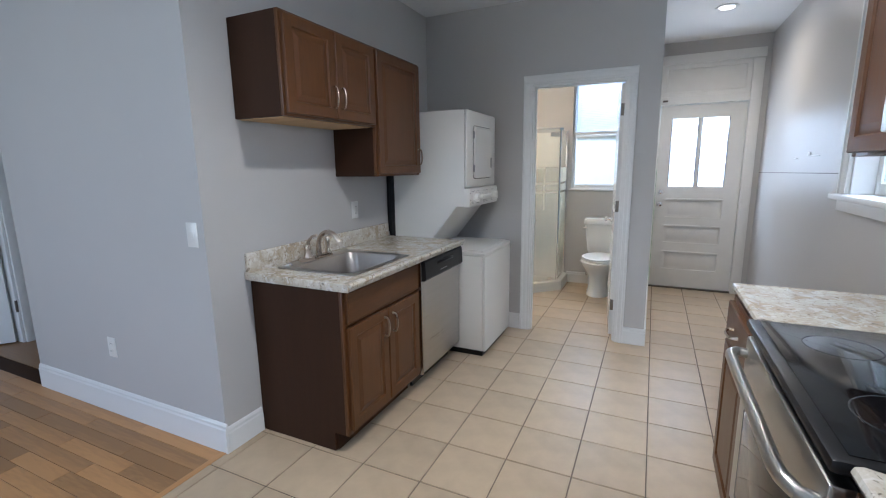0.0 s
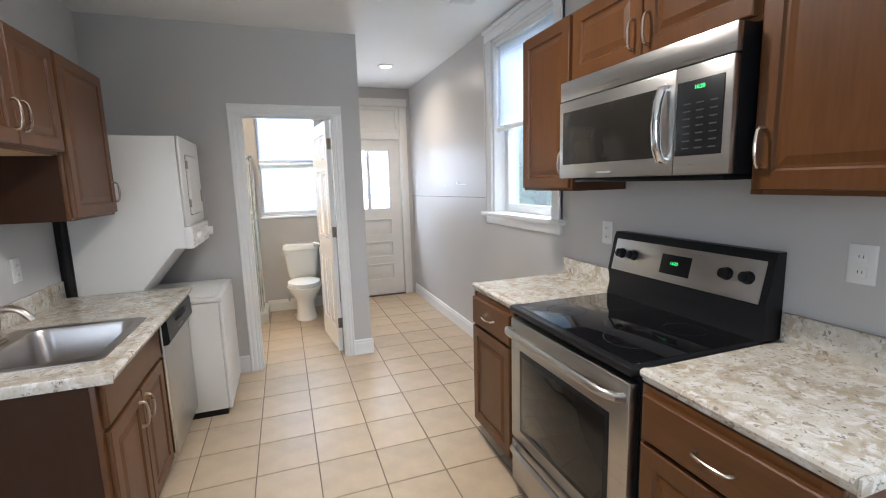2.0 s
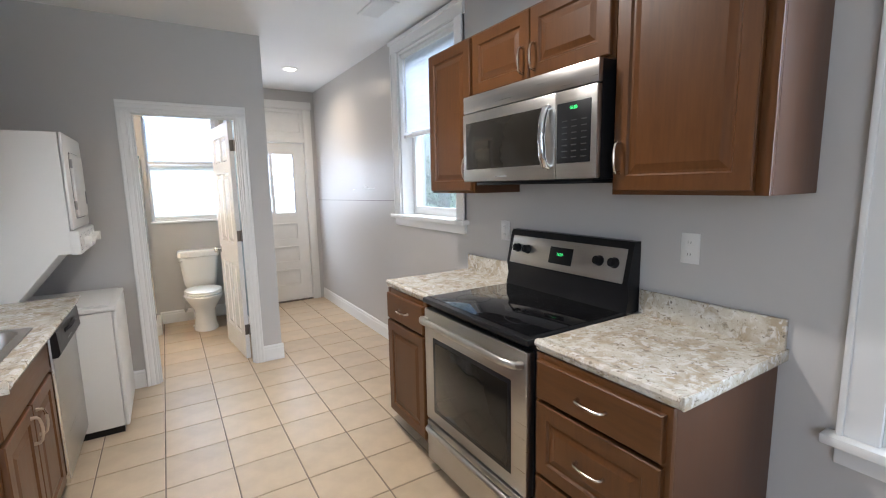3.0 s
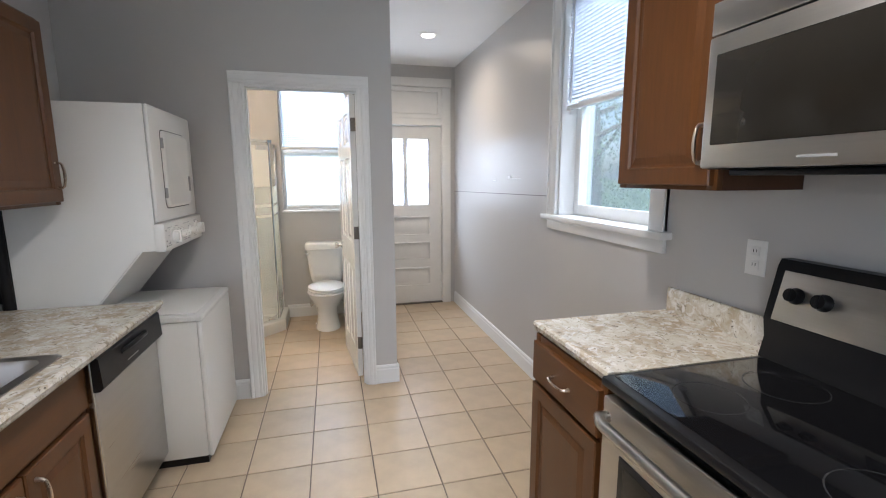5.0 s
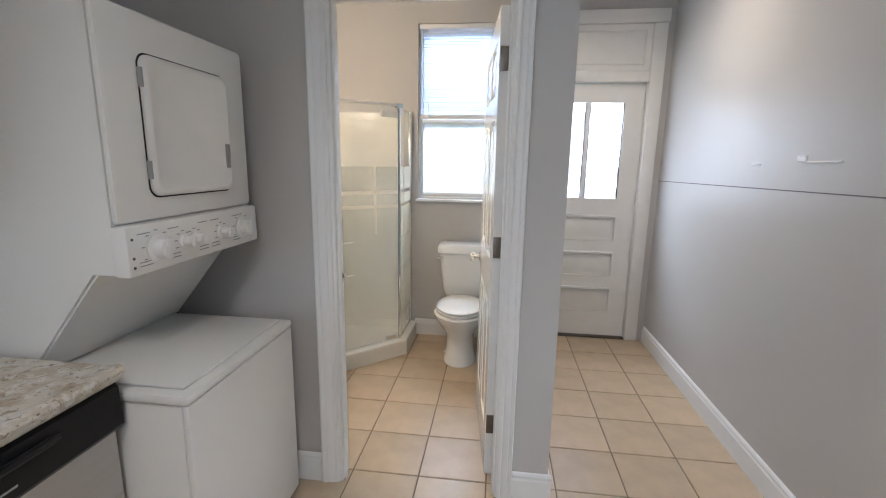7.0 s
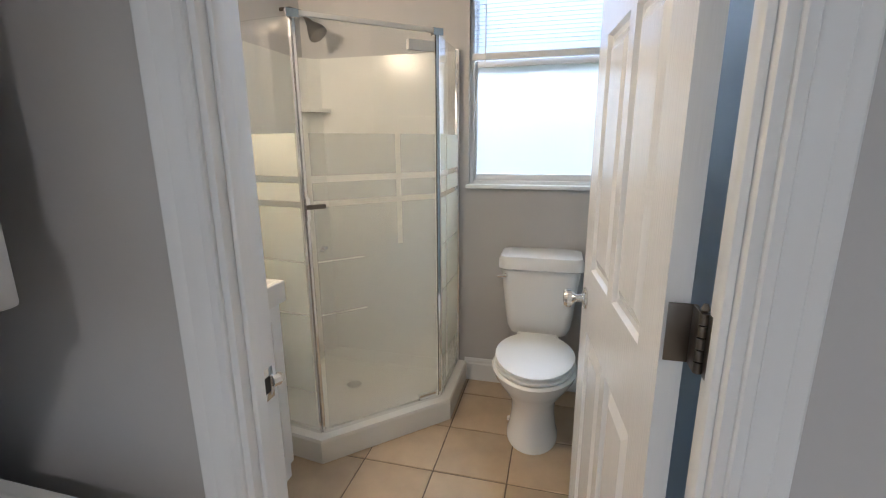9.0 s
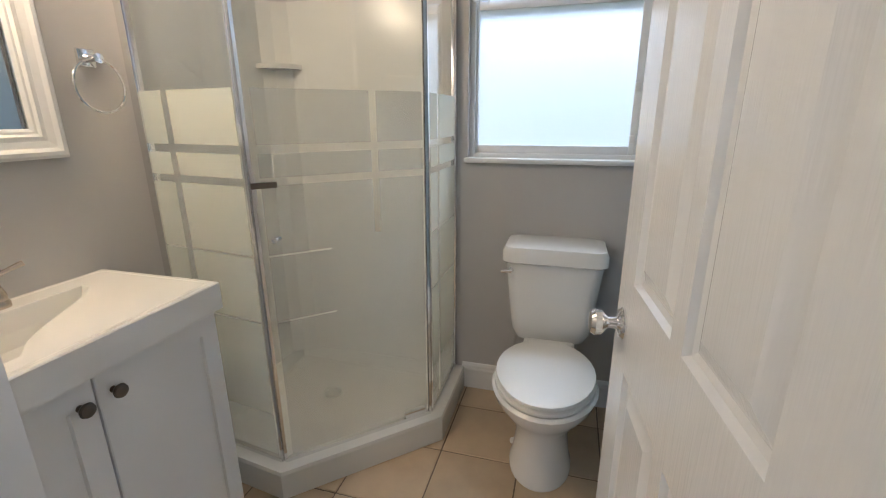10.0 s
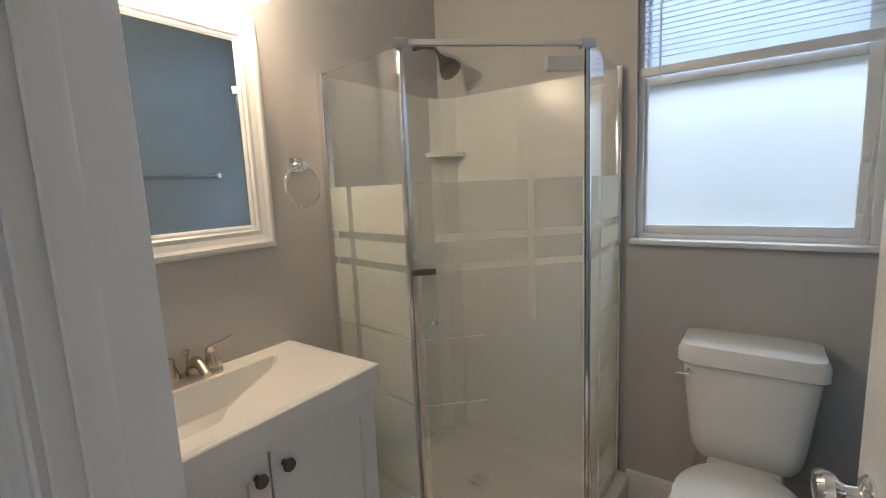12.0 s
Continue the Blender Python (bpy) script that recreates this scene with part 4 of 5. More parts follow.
for ky, kr in ((WY0 + 0.095, 0.040), (WY0 + 0.200, 0.022), (WY0 + 0.250, 0.022), (WY0 + 0.385, 0.023), (WY0 + 0.505, 0.038)):
    kb = part("dial", lathe([(kr, 0), (kr, 0.006), (kr * 0.72, 0.010), (kr * 0.62, 0.034), (0, 0.036)], (DF + 0.020, ky, 1.190), "x"), PLASTW, cp, "white control dial")
    part("pointer", box(DF + 0.030, DF + 0.062, ky - kr * 0.22, ky + kr * 0.22, 1.190 - kr * 0.75, 1.190 + kr * 0.75, 0.004), PLASTW, kb)
    for i in range(7):
        a = radians(-30 + 40 * i)
        part("mark", box(DF + 0.0195, DF + 0.0206, ky + (kr + 0.009) * math.cos(a) - 0.006, ky + (kr + 0.009) * math.cos(a) + 0.006, 1.190 + (kr + 0.009) * math.sin(a) - 0.0015, 1.190 + (kr + 0.009) * math.sin(a) + 0.0015), GREYP, cp)
part("base_gap", box(-1.80, -1.772, WY0 + 0.004, WY1 - 0.004, 0.8022, 0.8075), BLACK, wd, "dark gap under the sloped panel", False)
for by in (WY0 + 0.030, WY0 + 0.14, WY0 + 0.27, WY0 + 0.33, WY0 + 0.45):
    for bz in (1.148, 1.158, 1.234):
        part("print_line", box(DF + 0.0195, DF + 0.0205, by, by + 0.045, bz, bz + 0.003), GREYP, cp)
for bz in (1.150, 1.175, 1.225):
    part("screw", lathe([(0.004, 0), (0.004, 0.002), (0, 0.003)], (DF + 0.0198, WY0 + 0.012, bz), "x", 8), BRONZE, cp)
part("vent_hose", tube([(-2.06, 3.13, 0.6), (-2.06, 3.12, 1.0), (-2.06, 3.125, 1.36)], 0.035, 12), BLACK, wd)
part("gap_filler", box(WL + 0.002, -2.032, 3.092, 3.10, 0.92, 1.70), BLACK, wd)

# ---- range ----
rg = thing("range", (0.4, 1.4, 0), "freestanding electric range in black and stainless steel with a glass cooktop", "range")
RY0, RY1 = 1.012, 1.786
RX = 0.125
part("body", box(RX, XK - 0.02, RY0 + 0.004, RY1 - 0.004, 0.05, 0.893), BLACK, rg)
part("cooktop", box(RX - 0.050, XK - 0.075, RY0, RY1, 0.893, 0.922, 0.010), BLACK, rg, "black cooktop frame")
part("glass_top", box(RX - 0.020, XK - 0.10, RY0 + 0.022, RY1 - 0.022, 0.9222, 0.9245, 0.001), BGLASS, rg, "smooth black glass hob")
for bx, by, br in ((0.26, 1.21, 0.10), (0.26, 1.60, 0.085), (0.50, 1.21, 0.075), (0.50, 1.60, 0.095)):
    ring = bmesh.new()
    rr = []
    for r in (br, br - 0.003):
        rr.append([ring.verts.new((bx + r * math.cos(a * math.pi / 24), by + r * math.sin(a * math.pi / 24), 0.9249)) for a in range(48)])
    for i in range(48):
        ring.faces.new((rr[0][i], rr[0][(i + 1) % 48], rr[1][(i + 1) % 48], rr[1][i]))
    part("burner_ring", ring, RINGM, rg, "thin grey burner marking")
part("oven_door", box(RX - 0.045, RX - 0.001, RY0 + 0.010, RY1 - 0.010, 0.285, 0.868, 0.008), STEEL, rg, "brushed steel oven door")
part("oven_window", box(RX - 0.0485, RX - 0.044, RY0 + 0.115, RY1 - 0.115, 0.365, 0.715, 0.002), OVENG, rg, "dark oven window")
part("window_border", box(RX - 0.0472, RX - 0.0445, RY0 + 0.095, RY1 - 0.095, 0.345, 0.735, 0.001), BLACK, rg)
hx = RX - 0.045
part("oven_handle", tube([(hx, RY0 + 0.035, 0.815), (hx - 0.030, RY0 + 0.040, 0.820), (hx - 0.048, RY0 + 0.075, 0.824)] + [(hx - 0.052, RY0 + 0.1 + (RY1 - RY0 - 0.2) * i / 6, 0.825) for i in range(7)] + [(hx - 0.048, RY1 - 0.075, 0.824), (hx - 0.030, RY1 - 0.040, 0.820), (hx, RY1 - 0.035, 0.815)], 0.016, 12), STEEL, rg, "curved steel oven handle")
part("drawer", box(RX - 0.043, RX - 0.001, RY0 + 0.010, RY1 - 0.010, 0.055, 0.270, 0.008), STEEL, rg, "steel storage drawer")
part("drawer_handle", tube([(hx + 0.002, RY0 + 0.03, 0.232), (hx - 0.020, RY0 + 0.06, 0.245)] + [(hx - 0.028, RY0 + 0.1 + (RY1 - RY0 - 0.2) * i / 6, 0.250) for i in range(7)] + [(hx - 0.020, RY1 - 0.06, 0.245), (hx + 0.002, RY1 - 0.03, 0.232)], 0.015, 10), STEEL, rg)
for fx in (RX + 0.02, XK - 0.08):
    for fy in (RY0 + 0.05, RY1 - 0.05):
        part("foot", lathe([(0.018, 0), (0.018, 0.012), (0.010, 0.014), (0.010, 0.05)], (fx, fy, 0.0), "z", 12), BLACK, rg)
bp = [(XK - 0.095, 0.922), (XK - 0.080, 0.985), (XK - 0.090, 1.045), (XK - 0.055, 1.205), (XK - 0.045, 1.225), (XK - 0.008, 1.225), (XK - 0.008, 0.922)]
bg = part("backguard", loft([[(x, y, z) for x, z in bp] for y in (RY0, RY1)]), BLACK, rg, "black backguard")


def tilted(y0, y1, v0, v1, w0, w1, bev=0.0):
    """A block on the backguard's sloping face; v runs up the slope, w out of it."""
    o, d = Vector((XK - 0.090, 0, 1.045)), Vector((0.035, 0, 0.145)).normalized()
    nrm = Vector((-d.z, 0, d.x))
    bm = box(w0, w1, y0, y1, v0, v1, bev)
    for v in bm.verts:
        v.co = o + d * v.co.z + nrm * v.co.x + Vector((0, v.co.y, 0))
    return bm


fp = part("fascia", tilted(RY0 + 0.025, RY1 - 0.025, 0.002, 0.152, 0.0, 0.004, 0.0015), STEEL, bg, "steel control fascia")
part("clock", tilted(1.325, 1.473, 0.035, 0.118, 0.004, 0.006, 0.001), BLACK, bg, "black clock window")
for ky in (1.090, 1.170, 1.632, 1.708):
    o, d = Vector((XK - 0.090, 0, 1.045)), Vector((0.035, 0, 0.145)).normalized()
    nrm = Vector((-d.z, 0, d.x))
    bm = lathe([(0.024, 0), (0.024, 0.006), (0.021, 0.010), (0.019, 0.028), (0, 0.030)], (0, 0, 0), "x", 20)
    bm = box(0.026, 0.034, -0.004, 0.004, -0.018, 0.018, 0.002, bm)
    for v in bm.verts:
        v.co = o + d * (v.co.z + 0.085) + nrm * (v.co.x + 0.004) + Vector((0, v.co.y + ky, 0))
    part("knob", bm, BLACK, bg, "black burner knob")


def seg_text(text, at, size, rot, material, parent, name="digits"):
    cu = bpy.data.curves.new(name, "FONT")
    cu.body, cu.size, cu.extrude, cu.align_x, cu.align_y = text, size, 0.0004, "CENTER", "CENTER"
    cu.materials.append(material)
    tmp = bpy.data.objects.new("tmp", cu)
    me = bpy.data.meshes.new_from_object(tmp)
    bpy.data.objects.remove(tmp)
    me.transform(Matrix.Translation(at) @ rot)
    ob = new(name, me)
    ob.parent = parent
    return ob


slope = math.atan2(0.035, 0.145)
R_RANGE = Euler((math.pi / 2 - slope, 0, -math.pi / 2)).to_matrix().to_4x4()
oo = Vector((XK - 0.090, 0, 1.045)) + Vector((0.035, 0, 0.145)).normalized() * 0.082 + Vector((-0.972, 0, 0.2346)) * 0.0068 + Vector((0, 1.405, 0))
dg = seg_text("1620", oo, 0.020, R_RANGE, LED, None)
dg.parent = bg
dg.matrix_parent_inverse = Matrix.Translation(-bg.location)

# ---- microwave ----
mw = thing("microwave", (0.5, 1.36, 1.485), "stainless over-the-range microwave with a dark window", "microwave")
MX, MY0, MY1, MZ0, MZ1 = 0.345, 0.937, 1.757, 1.484, 1.900
part("body", box(MX + 0.002, XK - 0.004, MY0 + 0.004, MY1 - 0.004, MZ0 + 0.004, MZ1), BLACK, mw)
part("vent_strip", box(MX - 0.022, MX + 0.001, MY0, MY1, 1.820, MZ1, 0.004), STEEL, mw)
DSPL = MY0 + 0.195
part("door", box(MX - 0.026, MX + 0.001, DSPL, MY1, MZ0 + 0.006, 1.816, 0.006), STEEL, mw, "steel framed door")
part("door_window", box(MX - 0.0285, MX - 0.025, DSPL + 0.060, MY1 - 0.030, MZ0 + 0.065, 1.770, 0.003), OVENG, mw, "dark glass window")
part("panel", box(MX - 0.026, MX + 0.001, MY0, DSPL - 0.002, MZ0 + 0.006, 1.816, 0.006), STEEL, mw)
RINGM2 = mat("dim_key_print", (0.04, 0.04, 0.04), 0.5)
kp = part("keypad", box(MX - 0.0285, MX - 0.025, MY0 + 0.025, DSPL - 0.010, MZ0 + 0.065, 1.770, 0.003), BLACK, mw, "black keypad")
for r in range(7):
    for c in range(3):
        part("key", box(MX - 0.0289, MX - 0.0280, MY0 + 0.042 + c * 0.046, MY0 + 0.067 + c * 0.046, MZ0 + 0.085 + r * 0.022, MZ0 + 0.089 + r * 0.022), RINGM2, kp)
dg = seg_text("16:20", Vector((MX - 0.0290, MY0 + 0.105, 1.748)), 0.017, Euler((math.pi / 2, 0, -math.pi / 2)).to_matrix().to_4x4(), LED, None)
dg.parent = kp
hy = DSPL + 0.030
part("handle", tube([(MX - 0.026, hy, MZ0 + 0.055), (MX - 0.050, hy, MZ0 + 0.060), (MX - 0.064, hy, MZ0 + 0.095), (MX - 0.070, hy, MZ0 + 0.165), (MX - 0.064, hy, MZ0 + 0.235), (MX - 0.050, hy, MZ0 + 0.275), (MX - 0.026, hy, MZ0 + 0.282)], 0.015, 12), CHROME, mw, "curved chrome handle")
part("underside_vent", box(MX + 0.02, XK - 0.05, MY0 + 0.05, MY1 - 0.05, MZ0 - 0.012, MZ0 + 0.003, 0.003), BLACK, mw)
part("badge", box(MX - 0.0268, MX - 0.0255, 1.42, 1.50, 1.508, 1.514), GREYP, mw)


# ---- switches, outlets, ceiling fittings ----
def plate(name, origin, facing, label, kind):
    o = thing(name, origin, label, name.replace("_", " "))
    part("cover_plate", stepped((origin[0], origin[1], origin[2]), facing, 0.072 if kind != "double" else 0.115, 0.117, [(0, 0), (0, 0.003), (0.004, 0.006)]), PLASTW, o)
    f = FACING[facing]((origin[0], origin[1], origin[2]))
    wd = 0.072 if kind != "double" else 0.115
    mids = (wd / 2,) if kind != "double" else (wd * 0.3, wd * 0.7)
    for m in mids:
        rows = ((0.020, 0.050), (0.066, 0.096)) if kind == "outlet" or kind == "double" else ((0.042, 0.075),)
        for a, b in rows:
            ps = [f(m - 0.016, a, 0.0055), f(m + 0.016, b, 0.0085)]
            bx = [sorted(v) for v in zip(*ps)]
            part("socket" if kind != "switch" else "toggle", box(*bx[0], *bx[1], *bx[2], 0.002), PLASTW, o)
            if kind != "switch":
                for du in (-0.006, 0.005):
                    ps = [f(m + du, a + 0.012, 0.0084), f(m + du + 0.0018, a + 0.021, 0.0090)]
                    bx = [sorted(v) for v in zip(*ps)]
                    part("slot", box(*bx[0], *bx[1], *bx[2]), DARK, o)
    return o


plate("wall_outlet", (WL, 2.635, 1.070), "x+", "white duplex outlet above the sink worktop", "outlet")
plate("wall_outlet", (XK, 1.870, 1.145), "x-", "white duplex outlet beside the range", "outlet")
plate("wall_outlet", (XK, 0.772, 1.158), "x-", "white outlet with a test button above the worktop", "outlet")
plate("light_switch", (-2.215, 1.51, 1.055), "y-", "white light switch on the grey wall", "switch")
plate("wall_outlet", (-3.02, 1.51, 0.36), "y-", "white outlet low on the grey wall", "outlet")

dl = thing("recessed_light", (0.23, 4.72, H), "round recessed ceiling light, switched on", "ceiling light")
part("trim_ring", lathe([(0.060, -0.001), (0.085, -0.003), (0.088, -0.008), (0.082, -0.010), (0.060, -0.006)], (0.23, 4.72, H), "z", 32), TRIM, dl)
part("lens", lathe([(0.058, -0.004), (0.056, -0.009), (0.0, -0.011)], (0.23, 4.72, H), "z", 32), LAMPGLOW, dl, "glowing lens")
vt = thing("ceiling_vent", (0.37, 2.84, H), "white louvred ceiling vent near the window", "vent")
part("frame", blocks((0.29, 0.31, 2.68, 3.01, H - 0.008, H - 0.0005), (0.44, 0.46, 2.68, 3.01, H - 0.008, H - 0.0005), (0.31, 0.44, 2.68, 2.70, H - 0.008, H - 0.0005), (0.31, 0.44, 2.99, 3.01, H - 0.008, H - 0.0005)), TRIM, vt)
part("backing", box(0.31, 0.44, 2.70, 2.99, H - 0.002, H - 0.0008), DARK, vt)
for i in range(12):
    yy = 2.712 + i * 0.0235
    part("slat", loft([[(x, yy, H - 0.003), (x, yy + 0.003, H - 0.002), (x, yy + 0.013, H - 0.010), (x, yy + 0.010, H - 0.011)] for x in (0.31, 0.44)]), TRIM, vt, "", False)


# ---- bathroom ----
BL = -2.050
structure("wall_bath_left", box(WL, BL, 3.890, YB, 0, H), WALL, "grey painted lining of the bathroom wall")


def oval(cx, cy, rx, ry, z, n=32, front=0.0):
    """An egg-shaped ring; front stretches the -y end."""
    out = []
    for i in range(n):
        a = 2 * math.pi * i / n
        s = math.sin(a)
        out.append((cx + rx * math.cos(a) * (1 - 0.10 * front * max(0, -s)), cy + s * (ry * (1 + front * 0.18) if s < 0 else ry), z))
    return out


tl = thing("toilet", (-0.714, 5.3, 0), "white two-piece porcelain toilet with the lid closed", "toilet")
TX0 = -0.714
part("pedestal", loft([oval(TX0, 5.192, 0.118, 0.165, 0.0), oval(TX0, 5.192, 0.118, 0.165, 0.02), oval(TX0, 5.197, 0.108, 0.158, 0.05), oval(TX0, 5.197, 0.098, 0.150, 0.14), oval(TX0, 5.192, 0.105, 0.165, 0.22), oval(TX0, 5.162, 0.150, 0.20, 0.30), oval(TX0, 5.142, 0.180, 0.215, 0.355, front=0.3), oval(TX0, 5.137, 0.188, 0.222, 0.385, front=0.3), oval(TX0, 5.137, 0.180, 0.212, 0.395, front=0.3)]), PORC, tl)
part("tank_deck", box(TX0 - 0.11, TX0 + 0.11, 5.33, 5.57, 0.30, 0.398, 0.02), PORC, tl)
part("seat", loft([oval(TX0, 5.145, 0.170, 0.212, 0.397, front=0.35), oval(TX0, 5.145, 0.177, 0.220, 0.402, front=0.35), oval(TX0, 5.145, 0.177, 0.220, 0.412, front=0.35), oval(TX0, 5.145, 0.170, 0.212, 0.417, front=0.35)]), PLASTW, tl)
part("lid", loft([oval(TX0, 5.150, 0.168, 0.214, 0.4195, front=0.35), oval(TX0, 5.150, 0.176, 0.222, 0.424, front=0.35), oval(TX0, 5.150, 0.175, 0.221, 0.434, front=0.35), oval(TX0, 5.150, 0.156, 0.200, 0.442, front=0.35), oval(TX0, 5.150, 0.085, 0.11, 0.446, front=0.35)]), PLASTW, tl)
part("lid_hinge", box(TX0 - 0.10, TX0 + 0.10, 5.365, 5.395, 0.398, 0.428, 0.01), PLASTW, tl)


def rr2(x0, x1, y0, y1, r, z):
    return rrect(x0, x1, y0, y1, r, z, 5)


part("tank", loft([rr2(TX0 - 0.145, TX0 + 0.145, 5.430, 5.60, 0.05, 0.400), rr2(TX0 - 0.160, TX0 + 0.160, 5.415, 5.605, 0.045, 0.44), rr2(TX0 - 0.168, TX0 + 0.168, 5.408, 5.606, 0.045, 0.50), rr2(TX0 - 0.192, TX0 + 0.192, 5.395, 5.61, 0.04, 0.744)]), PORC, tl)
part("tank_lid", loft([rr2(TX0 - 0.198, TX0 + 0.198, 5.388, 5.612, 0.04, 0.745), rr2(TX0 - 0.206, TX0 + 0.206, 5.380, 5.614, 0.045, 0.752), rr2(TX0 - 0.206, TX0 + 0.206, 5.380, 5.614, 0.045, 0.792), rr2(TX0 - 0.196, TX0 + 0.196, 5.390, 5.610, 0.045, 0.811), rr2(TX0 - 0.165, TX0 + 0.165, 5.42, 5.59, 0.04, 0.817)]), PORC, tl)
part("flush_lever", tube([(TX0 - 0.165, 5.402, 0.714), (TX0 - 0.165, 5.385, 0.714), (TX0 - 0.205, 5.378, 0.712)], [0.012, 0.008, 0.007], 8), CHROME, tl, "chrome flush lever")
part("bolt_cap", lathe([(0.014, 0), (0.013, 0.012), (0.0, 0.018)], (TX0 - 0.112, 5.25, 0.015), "z", 12), PLASTW, tl)
part("supply_hose", tube([(TX0 - 0.17, 5.603, 0.13), (TX0 - 0.175, 5.55, 0.12), (TX0 - 0.175, 5.52, 0.16), (TX0 - 0.16, 5.52, 0.28), (TX0 - 0.14, 5.52, 0.40)], 0.007, 8), STEEL, tl, "braided supply hose")
part("shutoff_valve", lathe([(0.018, 0), (0.018, 0.008), (0.010, 0.012), (0.012, 0.05), (0.0, 0.052)], (TX0 - 0.17, 5.606, 0.13), "-y", 14), CHROME, tl)

# vanity
VY0, VY1, VX = 3.940, 4.650, -1.616
vn = thing("vanity_cabinet", (-1.86, 4.3, 0), "white two-door vanity cabinet with round nickel knobs", "cabinet")
part("body", blocks((BL + 0.004, VX - 0.040, VY0 + 0.008, VY1 - 0.012, 0.02, 0.730), (BL + 0.004, VX - 0.040, VY0 + 0.008, VY0 + 0.024, 0.730, 0.785), (BL + 0.004, VX - 0.040, VY1 - 0.028, VY1 - 0.012, 0.730, 0.785), (VX - 0.056, VX - 0.040, VY0 + 0.024, VY1 - 0.028, 0.730, 0.785)), TRIM, vn)
for a, b, ky in ((VY0 + 0.010, 4.281, 4.246), (4.286, VY1 - 0.013, 4.320)):
    o = part("door", stepped((VX - 0.0395, a, 0.10), "x+", b - a, 0.680, SHAKER), TRIM, vn, "", False)
    part("knob", lathe([(0.008, 0), (0.006, 0.010), (0.014, 0.016), (0.017, 0.022), (0.015, 0.028), (0.006, 0.032)], (VX - 0.0205, ky, 0.725), "x", 20), BRONZE, o, "dark nickel knob")
part("plinth", box(BL + 0.004, VX - 0.085, VY0 + 0.010, VY1 - 0.014, 0, 0.0195), TRIM, vn)
vt2 = thing("bathroom_basin", (-1.86, 4.3, 0.79), "thick white cultured-marble vanity top with a moulded basin", "sink")
corner = [math.atan2(y - 4.30, x + 1.86) for x in (BL + 0.002, VX) for y in (VY0 - 0.010, VY1)]
rays = sorted([i * math.pi / 30 - math.pi + 0.013 for i in range(60)] + corner)


def reach(a, inside):
    """How far a ray from the basin's middle runs before it leaves the shape."""
    lo, hi = 0.0, 1.0
    for _ in range(24):
        m = (lo + hi) / 2
        lo, hi = (m, hi) if inside(-1.86 + m * math.cos(a), 4.30 + m * math.sin(a)) else (lo, m)
    return lo


def slab_ring(g, z):
    return [(-1.86 + r * math.cos(a), 4.30 + r * math.sin(a), z) for a in rays for r in (reach(a, lambda x, y: BL + 0.002 + g < x < VX - g and VY0 - 0.010 + g < y < VY1 - g),)]


def in_bowl(x, y):
    """The basin's outline: straight at the back and one end, a wave from back to front at the other."""
    k = min(max((x + 1.965) / 0.28, 0), 1)
    return -1.965 < x < -1.685 and 3.995 < y < 4.535 - 0.32 * k * k * (3 - 2 * k)


def bowl_ring(k, z):
    return [(-1.86 + k * r * math.cos(a), 4.30 + k * r * math.sin(a), z) for a in rays for r in (reach(a, in_bowl),)]


rings = [slab_ring(0, 0.786), slab_ring(0, 0.862), slab_ring(0.004, 0.866), slab_ring(0.016, 0.866), slab_ring(0.018, 0.8645), slab_ring(0.020, 0.866), bowl_ring(1.0, 0.866), bowl_ring(0.985, 0.863), bowl_ring(0.90, 0.812), bowl_ring(0.80, 0.775), bowl_ring(0.55, 0.752), bowl_ring(0.12, 0.745)]
part("top", loft(rings, "end"), PORC, vt2, "", False)
part("drain", lathe([(0.022, 0), (0.022, 0.003), (0.0, 0.005)], (-1.86, 4.30, 0.7452), "z", 20), CHROME, vt2)
bt = thing("bathroom_tap", (-2.02, 4.3, 0.866), "brushed nickel two-handle bathroom tap", "tap")
part("base_plate", loft([rrect(-2.030, -1.980, 4.210, 4.380, 0.024, 0.866 + h) for h in (0.0, 0.012)] + [rrect(-2.025, -1.985, 4.217, 4.373, 0.02, 0.022 + 0.866)]), NICKEL, bt)
for hy, s in ((4.237, -1), (4.353, 1)):
    hd = part("handle", lathe([(0.024, 0), (0.024, 0.012), (0.018, 0.030), (0.014, 0.046), (0.017, 0.052), (0.010, 0.062), (0.0, 0.064)], (-2.005, hy, 0.885), "z", 20), NICKEL, bt)
    part("lever", tube([(-2.005, hy, 0.942), (-1.995, hy + s * 0.03, 0.952), (-1.985, hy + s * 0.065, 0.964)], [0.008, 0.006, 0.008], 8), NICKEL, hd)
part("spout", tube([(-2.005, 4.295, 0.885), (-1.997, 4.295, 0.912), (-1.975, 4.295, 0.926), (-1.945, 4.295, 0.918), (-1.918, 4.295, 0.898)], [0.020, 0.018, 0.016, 0.014, 0.012], 12), NICKEL, bt)
part("lift_rod", lathe([(0.003, 0), (0.003, 0.05), (0.008, 0.056), (0.008, 0.064), (0.0, 0.068)], (-2.028, 4.295, 0.885), "z", 10), NICKEL, bt)

# mirror, lamp, ring and bar
mi = thing("wall_mirror", (BL, 4.3, 1.19), "rectangular mirror in a white moulded frame above the vanity", "mirror")
MYA, MYB, MZA, MZB = 3.905, 4.622, 1.207, 1.925
fr = [(0, 0), (0, 0.018), (0.008, 0.026), (0.018, 0.028), (0.028, 0.022), (0.046, 0.018), (0.058, 0.020), (0.064, 0.014), (0.070, 0.014), (0.078, 0.008)]
f = FACING["x+"]((BL, MYA, MZA))
t = bmesh.new()
vv = [[t.verts.new(f(*p)) for p in ((i, i, h), (MYB - MYA - i, i, h), (MYB - MYA - i, MZB - MZA - i, h), (i, MZB - MZA - i, h))] for i, h in fr]
